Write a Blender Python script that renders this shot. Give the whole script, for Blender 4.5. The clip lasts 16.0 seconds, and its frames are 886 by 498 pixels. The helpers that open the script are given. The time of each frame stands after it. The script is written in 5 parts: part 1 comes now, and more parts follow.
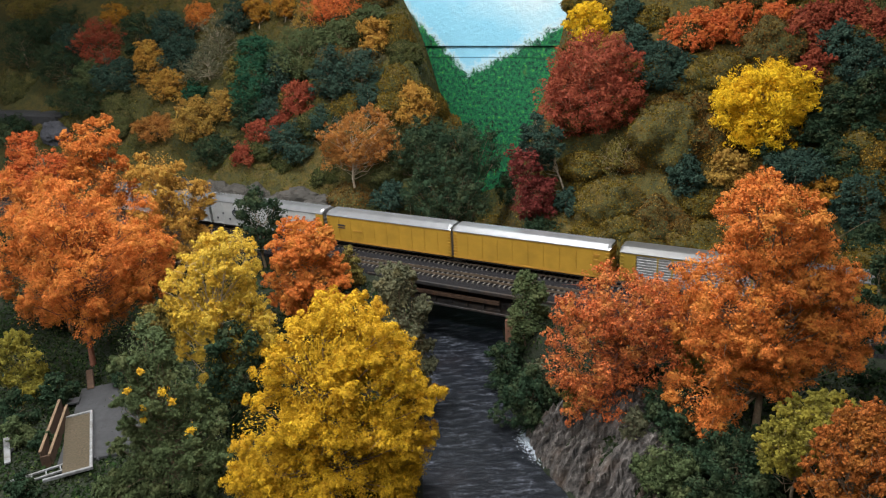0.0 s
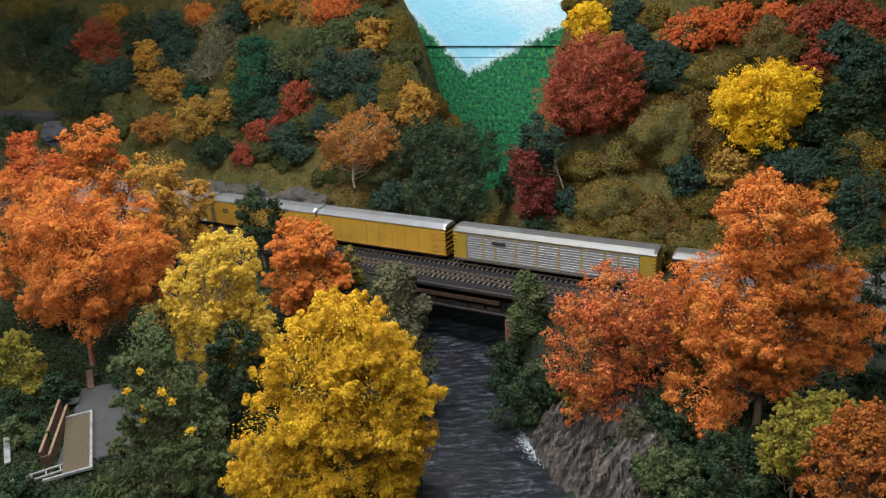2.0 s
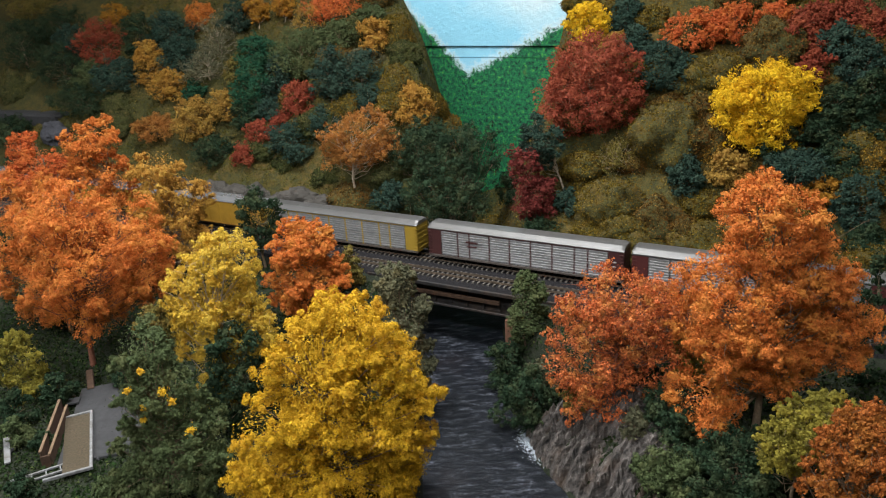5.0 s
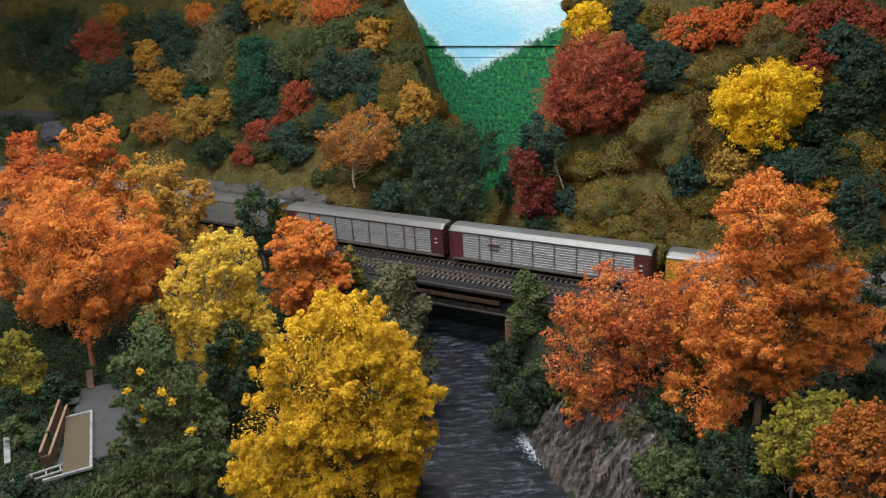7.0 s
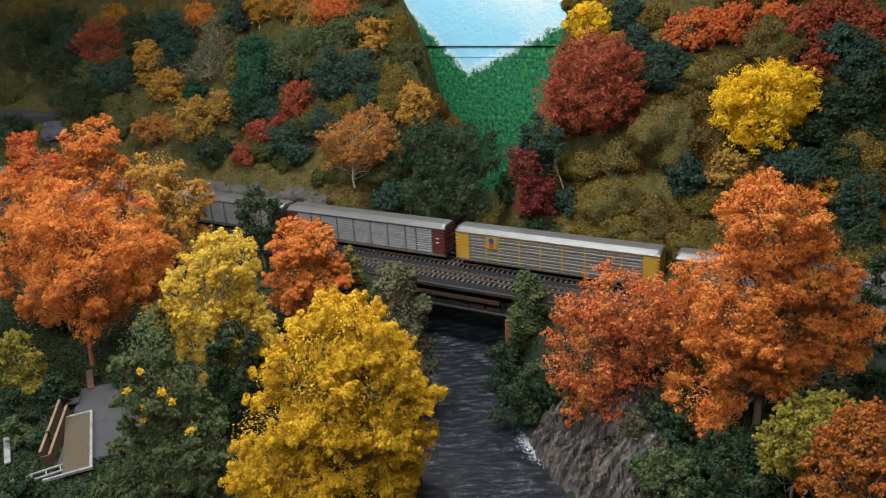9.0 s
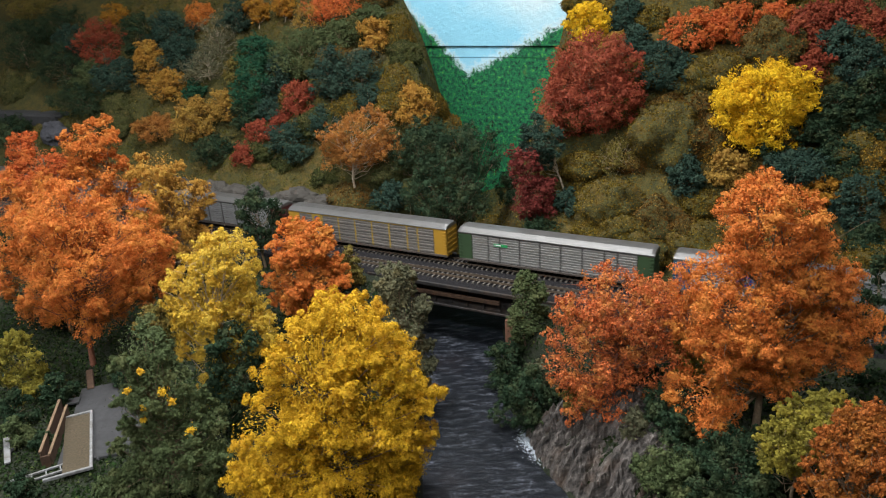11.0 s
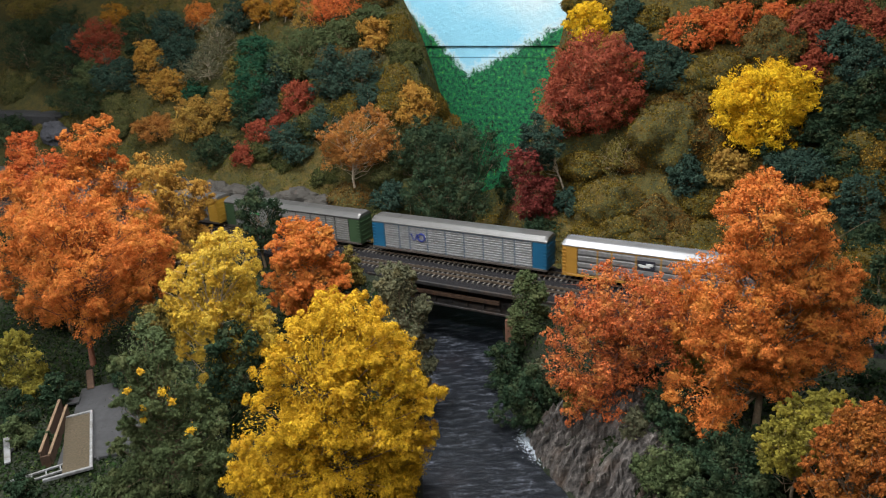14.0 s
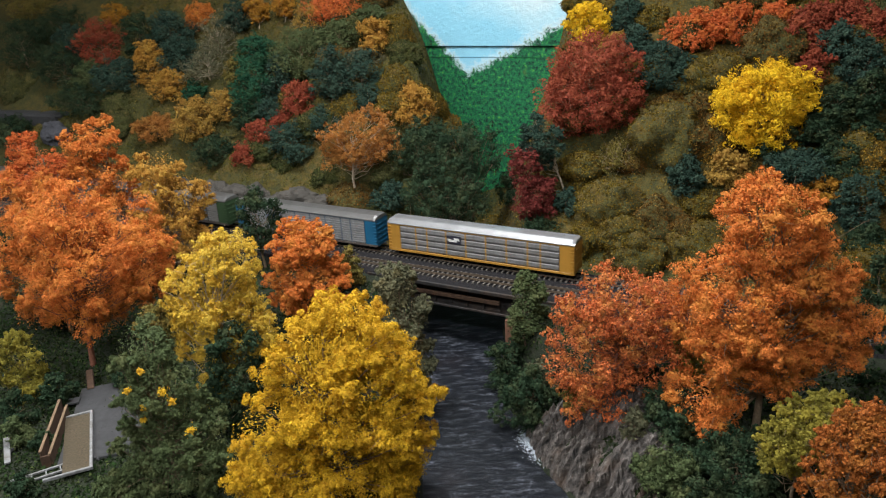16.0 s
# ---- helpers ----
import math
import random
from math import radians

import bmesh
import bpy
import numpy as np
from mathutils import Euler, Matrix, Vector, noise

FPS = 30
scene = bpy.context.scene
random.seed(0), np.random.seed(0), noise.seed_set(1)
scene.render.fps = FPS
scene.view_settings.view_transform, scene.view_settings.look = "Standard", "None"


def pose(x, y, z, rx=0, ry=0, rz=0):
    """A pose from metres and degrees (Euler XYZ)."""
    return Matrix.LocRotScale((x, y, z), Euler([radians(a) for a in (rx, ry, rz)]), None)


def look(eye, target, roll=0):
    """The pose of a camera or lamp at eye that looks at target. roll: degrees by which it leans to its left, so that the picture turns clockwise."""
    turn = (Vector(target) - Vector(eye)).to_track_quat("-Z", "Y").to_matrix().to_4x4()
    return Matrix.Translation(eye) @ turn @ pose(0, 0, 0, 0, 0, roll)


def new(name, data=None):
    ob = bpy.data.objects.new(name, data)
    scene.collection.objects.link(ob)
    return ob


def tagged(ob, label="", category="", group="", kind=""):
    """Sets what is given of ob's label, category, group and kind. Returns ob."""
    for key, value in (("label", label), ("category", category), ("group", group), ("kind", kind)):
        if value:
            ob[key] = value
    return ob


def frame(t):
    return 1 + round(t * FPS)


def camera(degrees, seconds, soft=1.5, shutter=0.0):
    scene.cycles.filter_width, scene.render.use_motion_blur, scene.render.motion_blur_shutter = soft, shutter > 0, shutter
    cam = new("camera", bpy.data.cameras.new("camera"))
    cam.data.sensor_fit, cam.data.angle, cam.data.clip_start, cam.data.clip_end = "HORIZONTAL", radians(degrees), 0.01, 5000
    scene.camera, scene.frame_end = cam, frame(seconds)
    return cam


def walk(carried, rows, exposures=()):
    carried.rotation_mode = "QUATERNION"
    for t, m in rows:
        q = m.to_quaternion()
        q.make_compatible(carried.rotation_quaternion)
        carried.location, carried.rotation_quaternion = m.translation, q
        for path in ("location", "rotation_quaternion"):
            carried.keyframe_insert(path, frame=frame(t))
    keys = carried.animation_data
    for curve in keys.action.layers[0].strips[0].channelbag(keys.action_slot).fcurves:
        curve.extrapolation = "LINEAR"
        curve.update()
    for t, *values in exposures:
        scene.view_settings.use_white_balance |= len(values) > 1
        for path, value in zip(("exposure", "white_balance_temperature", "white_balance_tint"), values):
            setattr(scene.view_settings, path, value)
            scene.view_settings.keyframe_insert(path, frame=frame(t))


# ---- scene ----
cam = camera(62.257, 16.0, soft=1.15, shutter=0.5)
EYE = (0.6229, -0.9452, 1.6281)
AIM = (0.1713, -0.1287, 1.2701)
walk(cam, [(0.0, look(EYE, AIM, -3.22)), (16.0, look(EYE, AIM, -3.22))], exposures=((0.0, 0.0), (16.0, 0.0)))

# ---- light: unseen room with white fluorescent troughs added over the layout and aisle ----
world = bpy.data.worlds.new("room_world")
world.use_nodes = True
world.node_tree.nodes["Background"].inputs[0].default_value = (0.75, 0.85, 1.0, 1)
world.node_tree.nodes["Background"].inputs[1].default_value = 0.05
scene.world = world
# First hangs over the track; the other two are added unseen fill from the front.
LAMPS = [(0.08, -0.30, 2.32, 0.7, 0.20, 18.5), (-0.74, -1.25, 2.36, 1.2, 0.30, 17.0), (0.62, -1.35, 2.36, 1.2, 0.30, 14.5)]


def area_lamp(x, y, z, length, depth, watts):
    lamp = bpy.data.lights.new("unseen_fluorescent_light", "AREA")
    lamp.shape, lamp.size, lamp.size_y, lamp.energy = "RECTANGLE", length, depth, watts
    lamp.color = (0.965, 0.99, 0.975)
    ob = new("unseen_fluorescent_light", lamp)
    ob.location = (x, y, z)
    return ob


# ---- materials ----
def nodes_of(name):
    m = bpy.data.materials.new(name)
    m.use_nodes = True
    t = m.node_tree
    return m, t, t.nodes["Principled BSDF"]


def link(t, a, b):
    t.links.new(a, b)


def noise_node(t, scale, detail=4.0, rough=0.6, space="Object"):
    co = t.nodes.new("ShaderNodeTexCoord")
    n = t.nodes.new("ShaderNodeTexNoise")
    n.inputs["Scale"].default_value, n.inputs["Detail"].default_value = scale, detail
    n.inputs["Roughness"].default_value = rough
    link(t, co.outputs[space], n.inputs["Vector"])
    return n


def ramp_node(t, fac, stops):
    r = t.nodes.new("ShaderNodeValToRGB")
    e = r.color_ramp.elements
    while len(e) < len(stops):
        e.new(0.5)
    for i, (at, c) in enumerate(stops):
        e[i].position, e[i].color = at, (*c, 1)
    link(t, fac, r.inputs[0])
    return r


def mix_node(t, fac, a, b, kind="MIX"):
    m = t.nodes.new("ShaderNodeMix")
    m.data_type, m.blend_type = "RGBA", kind
    for sock, v in ((m.inputs[0], fac), (m.inputs[6], a), (m.inputs[7], b)):
        if isinstance(v, (int, float)):
            sock.default_value = v
        elif isinstance(v, tuple):
            sock.default_value = (*v, 1)
        else:
            link(t, v, sock)
    return m.outputs[2]


def bump_node(t, shader, height, strength, distance):
    b = t.nodes.new("ShaderNodeBump")
    b.inputs["Strength"].default_value, b.inputs["Distance"].default_value = strength, distance
    link(t, height, b.inputs["Height"])
    link(t, b.outputs[0], shader.inputs["Normal"])


def tone(c, k):
    return tuple(min(1.0, v * k) for v in c)


def leaf_material(name, base, accent, spread=0.22, gloss=0.75):
    """Foam leaf: each flake takes its own tint, and whole clumps drift to the accent colour."""
    m, t, s = nodes_of(name)
    geo = t.nodes.new("ShaderNodeNewGeometry")
    shade = ramp_node(t, geo.outputs["Random Per Island"], [(0.0, tone(base, 1 - 1.6 * spread)), (0.55, base), (1.0, tone(base, 1 + 1.3 * spread))])
    big = noise_node(t, 38.0, 3.0)
    fac = ramp_node(t, big.outputs["Fac"], [(0.47, (0, 0, 0)), (0.66, (0.8, 0.8, 0.8))])
    link(t, mix_node(t, fac.outputs[0], shade.outputs[0], accent), s.inputs["Base Color"])
    s.inputs["Roughness"].default_value = gloss
    s.inputs["Specular IOR Level"].default_value = 0.2
    thin = t.nodes.new("ShaderNodeBsdfTranslucent")
    both = t.nodes.new("ShaderNodeMixShader")
    both.inputs[0].default_value = 0.14
    link(t, s.inputs["Base Color"].links[0].from_socket, thin.inputs[0])
    link(t, s.outputs[0], both.inputs[1]), link(t, thin.outputs[0], both.inputs[2])
    link(t, both.outputs[0], t.nodes["Material Output"].inputs["Surface"])
    return m


def plain_material(name, base, rough=0.6, metal=0.0, grain=0.25, scale=120.0, bump=0.15, dirt=None, dirt_scale=18.0, spec=0.5):
    m, t, s = nodes_of(name)
    fine = noise_node(t, scale, 5.0)
    c = ramp_node(t, fine.outputs["Fac"], [(0.3, tone(base, 1 - grain)), (0.7, tone(base, 1 + grain))]).outputs[0]
    if dirt:
        big = noise_node(t, dirt_scale, 6.0, 0.7)
        f = ramp_node(t, big.outputs["Fac"], [(0.45, (0, 0, 0)), (0.72, (0.85, 0.85, 0.85))])
        c = mix_node(t, f.outputs[0], c, dirt)
    link(t, c, s.inputs["Base Color"])
    s.inputs["Roughness"].default_value, s.inputs["Metallic"].default_value = rough, metal
    s.inputs["Specular IOR Level"].default_value = spec
    if bump:
        bump_node(t, s, fine.outputs["Fac"], bump, 0.001)
    return m


LEAF = {
    "yellow": leaf_material("yellow_foliage", (0.62, 0.375, 0.02), (0.55, 0.30, 0.02)),
    "pale_yellow": leaf_material("pale_yellow_foliage", (0.66, 0.45, 0.06), (0.62, 0.37, 0.035)),
    "lemon": leaf_material("lemon_foliage", (0.78, 0.50, 0.02), (0.70, 0.38, 0.012)),
    "gold": leaf_material("gold_foliage", (0.42, 0.20, 0.025), (0.33, 0.11, 0.015)),
    "tan": leaf_material("tan_foliage", (0.40, 0.24, 0.05), (0.30, 0.14, 0.03)),
    "orange": leaf_material("orange_foliage", (0.62, 0.185, 0.04), (0.66, 0.28, 0.055)),
    "amber": leaf_material("amber_foliage", (0.42, 0.21, 0.038), (0.50, 0.30, 0.055)),
    "rust": leaf_material("rust_foliage", (0.58, 0.155, 0.05), (0.52, 0.24, 0.06), 0.36),
    "copper": leaf_material("copper_foliage", (0.38, 0.15, 0.036), (0.40, 0.20, 0.05)),
    "scarlet": leaf_material("scarlet_foliage", (0.56, 0.125, 0.035), (0.60, 0.19, 0.04)),
    "red": leaf_material("red_foliage", (0.29, 0.06, 0.032), (0.34, 0.09, 0.038)),
    "crimson": leaf_material("crimson_foliage", (0.15, 0.026, 0.022), (0.19, 0.04, 0.03)),
    "teal": leaf_material("blue_green_foliage", (0.030, 0.062, 0.045), (0.058, 0.095, 0.064)),
    "dark": leaf_material("dark_green_foliage", (0.022, 0.046, 0.022), (0.07, 0.085, 0.036)),
    "emerald": leaf_material("emerald_foliage", (0.02, 0.085, 0.045), (0.04, 0.10, 0.045)),
    "green": leaf_material("green_foliage", (0.078, 0.105, 0.042), (0.12, 0.13, 0.052)),
    "sage": leaf_material("grey_green_foliage", (0.12, 0.12, 0.07), (0.19, 0.16, 0.08)),
    "umber": leaf_material("rust_brown_foliage", (0.38, 0.115, 0.024), (0.40, 0.16, 0.03), 0.34),
    "olive": leaf_material("olive_foliage", (0.17, 0.14, 0.035), (0.25, 0.15, 0.035), 0.38),
    "lime": leaf_material("yellow_green_foliage", (0.22, 0.19, 0.032), (0.36, 0.28, 0.035)),
}
BARK = plain_material("grey_brown_bark", (0.20, 0.14, 0.09), 0.9, 0, 0.4, 300, 0.4)
PALE_BARK = plain_material("pale_bark", (0.42, 0.34, 0.25), 0.9, 0, 0.3, 300, 0.4)
RED_BARK = plain_material("red_brown_bark", (0.20, 0.075, 0.045), 0.9, 0, 0.3, 300, 0.4)
GREY_ROCK = plain_material("grey_rock", (0.075, 0.066, 0.058), 0.85, 0, 0.45, 60, 0.9, (0.03, 0.028, 0.024), 30)
BALLAST = plain_material("dark_ballast", (0.021, 0.0195, 0.0215), 0.95, 0, 0.7, 700, 1.0, spec=0.1)
RAIL = plain_material("rusty_rail", (0.17, 0.13, 0.10), 0.45, 0.6, 0.3, 200, 0.1)
TIE = plain_material("weathered_tie", (0.10, 0.088, 0.078), 0.9, 0, 0.4, 250, 0.4)
STEEL = plain_material("black_bridge_steel", (0.028, 0.025, 0.025), 0.6, 0.2, 0.5, 90, 0.3, (0.075, 0.045, 0.03), 25)
TIMBER = plain_material("stained_timber", (0.075, 0.04, 0.024), 0.85, 0, 0.4, 120, 0.4)
PIER = plain_material("rust_brown_pier", (0.16, 0.075, 0.045), 0.85, 0, 0.35, 120, 0.4)
# Grey lowered to put the trees' shade on the slab into the colour.
CONCRETE = plain_material("grey_concrete", (0.045, 0.0445, 0.048), 0.9, 0, 0.2, 160, 0.3, (0.03, 0.029, 0.031), 22)
STRAW = plain_material("straw_mat", (0.075, 0.056, 0.034), 0.95, 0, 0.5, 420, 0.7, (0.07, 0.055, 0.033), 40)
# White toned down for the same tree shade; the darker patches are wear.
WHITE_WOOD = plain_material("flaking_white_wood", (0.24, 0.24, 0.25), 0.7, 0, 0.2, 200, 0.2, (0.10, 0.085, 0.07), 90)
BLACK = plain_material("black_truck_paint", (0.03, 0.027, 0.025), 0.7, 0.1, 0.3, 200, 0.1)
FOAM = plain_material("white_foam", (0.46, 0.51, 0.58), 0.6, 0, 0.1, 200, 0)
# Unseen walls and ceiling; grey kept low to cut bounce light in the shadows.
PLASTER = plain_material("painted_plaster", (0.20, 0.20, 0.195), 0.9, 0, 0.06, 30, 0.1)
FLOOR = plain_material("grey_floor", (0.16, 0.15, 0.14), 0.7, 0, 0.2, 30, 0.1)
FASCIA = plain_material("dark_fascia", (0.035, 0.045, 0.035), 0.6, 0, 0.15, 40, 0.1)
FIXTURE = plain_material("white_enamel", (0.8, 0.8, 0.8), 0.4, 0, 0.03, 30, 0.0)
GLOW, gt, gs = nodes_of("lamp_diffuser")
gs.inputs["Emission Color"].default_value, gs.inputs["Emission Strength"].default_value = (0.97, 0.99, 0.98, 1), 4.0


def paint(name, c, rough=0.45, dirt=None):
    return plain_material(name, c, rough, 0.0, 0.08, 60, 0.0, dirt or tone(c, 0.72), 26)


SILVER = plain_material("galvanised_panel", (0.27, 0.27, 0.28), 0.40, 0.3, 0.12, 80, 0.0, (0.14, 0.135, 0.13), 30)
ROOF_SILVER = plain_material("aluminium_roof", (0.175, 0.17, 0.17), 0.34, 0.4, 0.08, 50, 0.0, (0.16, 0.155, 0.15), 20)
ROOF_WHITE = plain_material("bright_roof", (0.46, 0.46, 0.48), 0.25, 0.6, 0.06, 50, 0.0, (0.36, 0.36, 0.38), 20)
CAR_YELLOW = paint("railcar_yellow", (0.42, 0.235, 0.03))
CAR_ORANGE = paint("railcar_orange_yellow", (0.40, 0.20, 0.032))
CAR_OLD_YELLOW = paint("faded_railcar_yellow", (0.33, 0.215, 0.03))
CAR_BROWN = paint("railcar_maroon", (0.062, 0.022, 0.022))
CAR_RED = paint("railcar_red_brown", (0.085, 0.022, 0.022))
CAR_GREEN = paint("railcar_green", (0.04, 0.075, 0.035))
CAR_BLUE = paint("railcar_blue", (0.012, 0.10, 0.20))
CAR_WHITE = paint("railcar_white", (0.46, 0.46, 0.46))
CAR_SILL = paint("weathered_sill", (0.085, 0.07, 0.062))
# Dark tone that stands in for shade in gaps between panels and posts.
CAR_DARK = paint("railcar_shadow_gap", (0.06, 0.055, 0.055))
MARK_DARK = paint("dark_marking", (0.03, 0.03, 0.045))
MARK_BLUE = paint("blue_marking", (0.03, 0.045, 0.22))
MARK_RED = paint("red_marking", (0.40, 0.05, 0.03))
MARK_WHITE = paint("white_marking", (0.75, 0.75, 0.75))
MARK_GREEN = paint("green_marking", (0.03, 0.30, 0.10))


def terrain_material():
    m, t, s = nodes_of("flocked_hillside")
    fine, mid, big = noise_node(t, 420, 3), noise_node(t, 60, 4), noise_node(t, 7.5, 4)
    a = ramp_node(t, mid.outputs["Fac"], [(0.3, (0.045, 0.05, 0.018)), (0.5, (0.10, 0.078, 0.018)), (0.72, (0.18, 0.10, 0.022))]).outputs[0]
    b = ramp_node(t, mid.outputs["Fac"], [(0.3, (0.036, 0.046, 0.012)), (0.7, (0.09, 0.082, 0.02))]).outputs[0]
    f = ramp_node(t, big.outputs["Fac"], [(0.42, (0, 0, 0)), (0.6, (1, 1, 1))]).outputs[0]
    c = mix_node(t, f, a, b)
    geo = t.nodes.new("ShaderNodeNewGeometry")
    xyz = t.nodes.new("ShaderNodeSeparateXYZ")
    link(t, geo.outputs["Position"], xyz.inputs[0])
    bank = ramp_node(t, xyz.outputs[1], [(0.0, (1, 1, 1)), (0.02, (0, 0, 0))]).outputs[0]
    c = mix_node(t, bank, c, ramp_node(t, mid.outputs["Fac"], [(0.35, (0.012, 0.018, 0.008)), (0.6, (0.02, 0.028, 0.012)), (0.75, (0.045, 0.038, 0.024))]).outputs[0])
    speck = ramp_node(t, fine.outputs["Fac"], [(0.35, (0.55, 0.55, 0.55)), (0.7, (1.35, 1.3, 1.2))]).outputs[0]
    link(t, mix_node(t, 1.0, c, speck, "MULTIPLY"), s.inputs["Base Color"])
    s.inputs["Roughness"].default_value = 0.95
    bump_node(t, s, fine.outputs["Fac"], 1.0, 0.003)
    return m


def water_material():
    m, t, s = nodes_of("dark_resin_water")
    deep = noise_node(t, 9, 4)
    base = ramp_node(t, deep.outputs["Fac"], [(0.3, (0.004, 0.0055, 0.0085)), (0.6, (0.007, 0.0085, 0.013)), (0.8, (0.015, 0.012, 0.015))]).outputs[0]
    co = t.nodes.new("ShaderNodeTexCoord")
    mp = t.nodes.new("ShaderNodeMapping")
    mp.inputs["Rotation"].default_value = (0, 0, radians(-30))
    mq = t.nodes.new("ShaderNodeMapping")
    mq.inputs["Scale"].default_value = (42, 120, 1)
    link(t, co.outputs["Object"], mp.inputs[0])
    link(t, mp.outputs[0], mq.inputs[0])
    rip = t.nodes.new("ShaderNodeTexNoise")
    rip.inputs["Scale"].default_value, rip.inputs["Detail"].default_value, rip.inputs["Roughness"].default_value = 1.0, 7.0, 0.72
    link(t, mq.outputs[0], rip.inputs["Vector"])
    foam = ramp_node(t, rip.outputs["Fac"], [(0.49, (0, 0, 0)), (0.58, (0.4, 0.4, 0.4)), (0.67, (1, 1, 1))]).outputs[0]
    grit = ramp_node(t, noise_node(t, 330, 4, 0.7).outputs["Fac"], [(0.40, (0.05, 0.05, 0.05)), (0.64, (1, 1, 1))]).outputs[0]
    patch = ramp_node(t, noise_node(t, 17, 3).outputs["Fac"], [(0.40, (0.3, 0.3, 0.3)), (0.58, (1, 1, 1))]).outputs[0]
    foam = mix_node(t, 1.0, mix_node(t, 1.0, foam, grit, "MULTIPLY"), patch, "MULTIPLY")
    link(t, mix_node(t, foam, base, (0.22, 0.235, 0.29)), s.inputs["Base Color"])
    s.inputs["Roughness"].default_value = 0.45
    s.inputs["Specular IOR Level"].default_value = 0.22
    bump_node(t, s, rip.outputs["Fac"], 0.55, 0.005)
    return m


def backdrop_material():
    """A sky with cloud and a stippled green ridge, sprayed on rough board."""
    m, t, s = nodes_of("painted_backdrop")
    co = t.nodes.new("ShaderNodeNewGeometry")
    xyz = t.nodes.new("ShaderNodeSeparateXYZ")
    link(t, co.outputs["Position"], xyz.inputs[0])

    def calc(op, a, b):
        n = t.nodes.new("ShaderNodeMath")
        n.operation = op
        for sock, v in zip(n.inputs, (a, b)):
            if isinstance(v, (int, float)):
                sock.default_value = v
            else:
                link(t, v, sock)
        return n.outputs[0]

    dx = calc("ADD", xyz.outputs[0], 0.092)
    edge = calc("MAXIMUM", calc("MULTIPLY", dx, 0.46), calc("MULTIPLY", dx, -1.0))
    rag, stip, cloud = noise_node(t, 60, 10, 0.85), noise_node(t, 130, 6, 0.75), noise_node(t, 6, 5)
    wob = calc("MULTIPLY", calc("SUBTRACT", rag.outputs["Fac"], 0.5), 0.11)
    over = calc("SUBTRACT", calc("ADD", calc("ADD", edge, 1.410), wob), xyz.outputs[2])
    green_mask = ramp_node(t, calc("ADD", calc("MULTIPLY", over, 90), 0.5), [(0.0, (0, 0, 0)), (1.0, (1, 1, 1))]).outputs[0]
    green = ramp_node(t, stip.outputs["Fac"], [(0.39, (0.001, 0.022, 0.014)), (0.48, (0.005, 0.12, 0.05)), (0.57, (0.011, 0.20, 0.06)), (0.65, (0.10, 0.38, 0.05))]).outputs[0]
    rust = ramp_node(t, noise_node(t, 30, 3).outputs["Fac"], [(0.64, (0, 0, 0)), (0.76, (0.6, 0.6, 0.6))]).outputs[0]
    green = mix_node(t, rust, green, (0.10, 0.16, 0.03))
    wx = calc("MULTIPLY", calc("ADD", xyz.outputs[0], 0.05), 1.6)
    wz = calc("MULTIPLY", calc("SUBTRACT", xyz.outputs[2], 1.50), 5.5)
    cf = calc("ADD", calc("ADD", wx, wz), calc("SUBTRACT", cloud.outputs["Fac"], 0.5))
    sky = ramp_node(t, cf, [(0.05, (0.30, 0.66, 0.86)), (0.42, (0.52, 0.78, 0.90)), (0.75, (0.84, 0.88, 0.90))]).outputs[0]
    rim = ramp_node(t, calc("ADD", calc("MULTIPLY", over, 22), 1.0), [(0.55, (0, 0, 0)), (1.0, (0.7, 0.7, 0.7))]).outputs[0]
    sky = mix_node(t, rim, sky, (0.80, 0.88, 0.92))
    link(t, mix_node(t, green_mask, sky, green), s.inputs["Base Color"])
    s.inputs["Roughness"].default_value = 0.8
    bump_node(t, s, noise_node(t, 120, 5).outputs["Fac"], 0.7, 0.0045)
    return m


def strata_material():
    """Layered brown-grey rock with slanting streaks and dark cracks."""
    m, t, s = nodes_of("layered_rock")
    co = t.nodes.new("ShaderNodeTexCoord")
    turn, size = t.nodes.new("ShaderNodeMapping"), t.nodes.new("ShaderNodeMapping")
    turn.inputs["Rotation"].default_value = (0, radians(-20), radians(27))
    size.inputs["Scale"].default_value = (150, 26, 90)
    link(t, co.outputs["Object"], turn.inputs[0]), link(t, turn.outputs[0], size.inputs[0])
    n = t.nodes.new("ShaderNodeTexNoise")
    n.inputs["Scale"].default_value, n.inputs["Detail"].default_value, n.inputs["Roughness"].default_value = 1.0, 8.0, 0.7
    link(t, size.outputs[0], n.inputs["Vector"])
    c = ramp_node(t, n.outputs["Fac"], [(0.36, (0.012, 0.011, 0.011)), (0.45, (0.06, 0.051, 0.047)), (0.56, (0.125, 0.108, 0.10)), (0.69, (0.30, 0.265, 0.245))]).outputs[0]
    stain = ramp_node(t, noise_node(t, 24, 5).outputs["Fac"], [(0.52, (0, 0, 0)), (0.7, (0.5, 0.5, 0.5))]).outputs[0]
    link(t, mix_node(t, stain, c, (0.15, 0.085, 0.05)), s.inputs["Base Color"])
    s.inputs["Roughness"].default_value = 0.85
    bump_node(t, s, n.outputs["Fac"], 0.8, 0.006)
    return m


BOULDER = plain_material("smooth_boulder", (0.06, 0.06, 0.072), 0.8, 0, 0.25, 60, 0.3)
STRATA = strata_material()
TERRAIN, WATER, PAINTED = terrain_material(), water_material(), backdrop_material()


# ---- mesh helpers ----
def part(name, bm, material, parent=None, label=""):
    me = bpy.data.meshes.new(name)
    bm.to_mesh(me)
    bm.free()
    me.materials.append(material)
    ob = new(name, me)
    ob.parent = parent
    if label:
        ob["label"] = label
    return ob


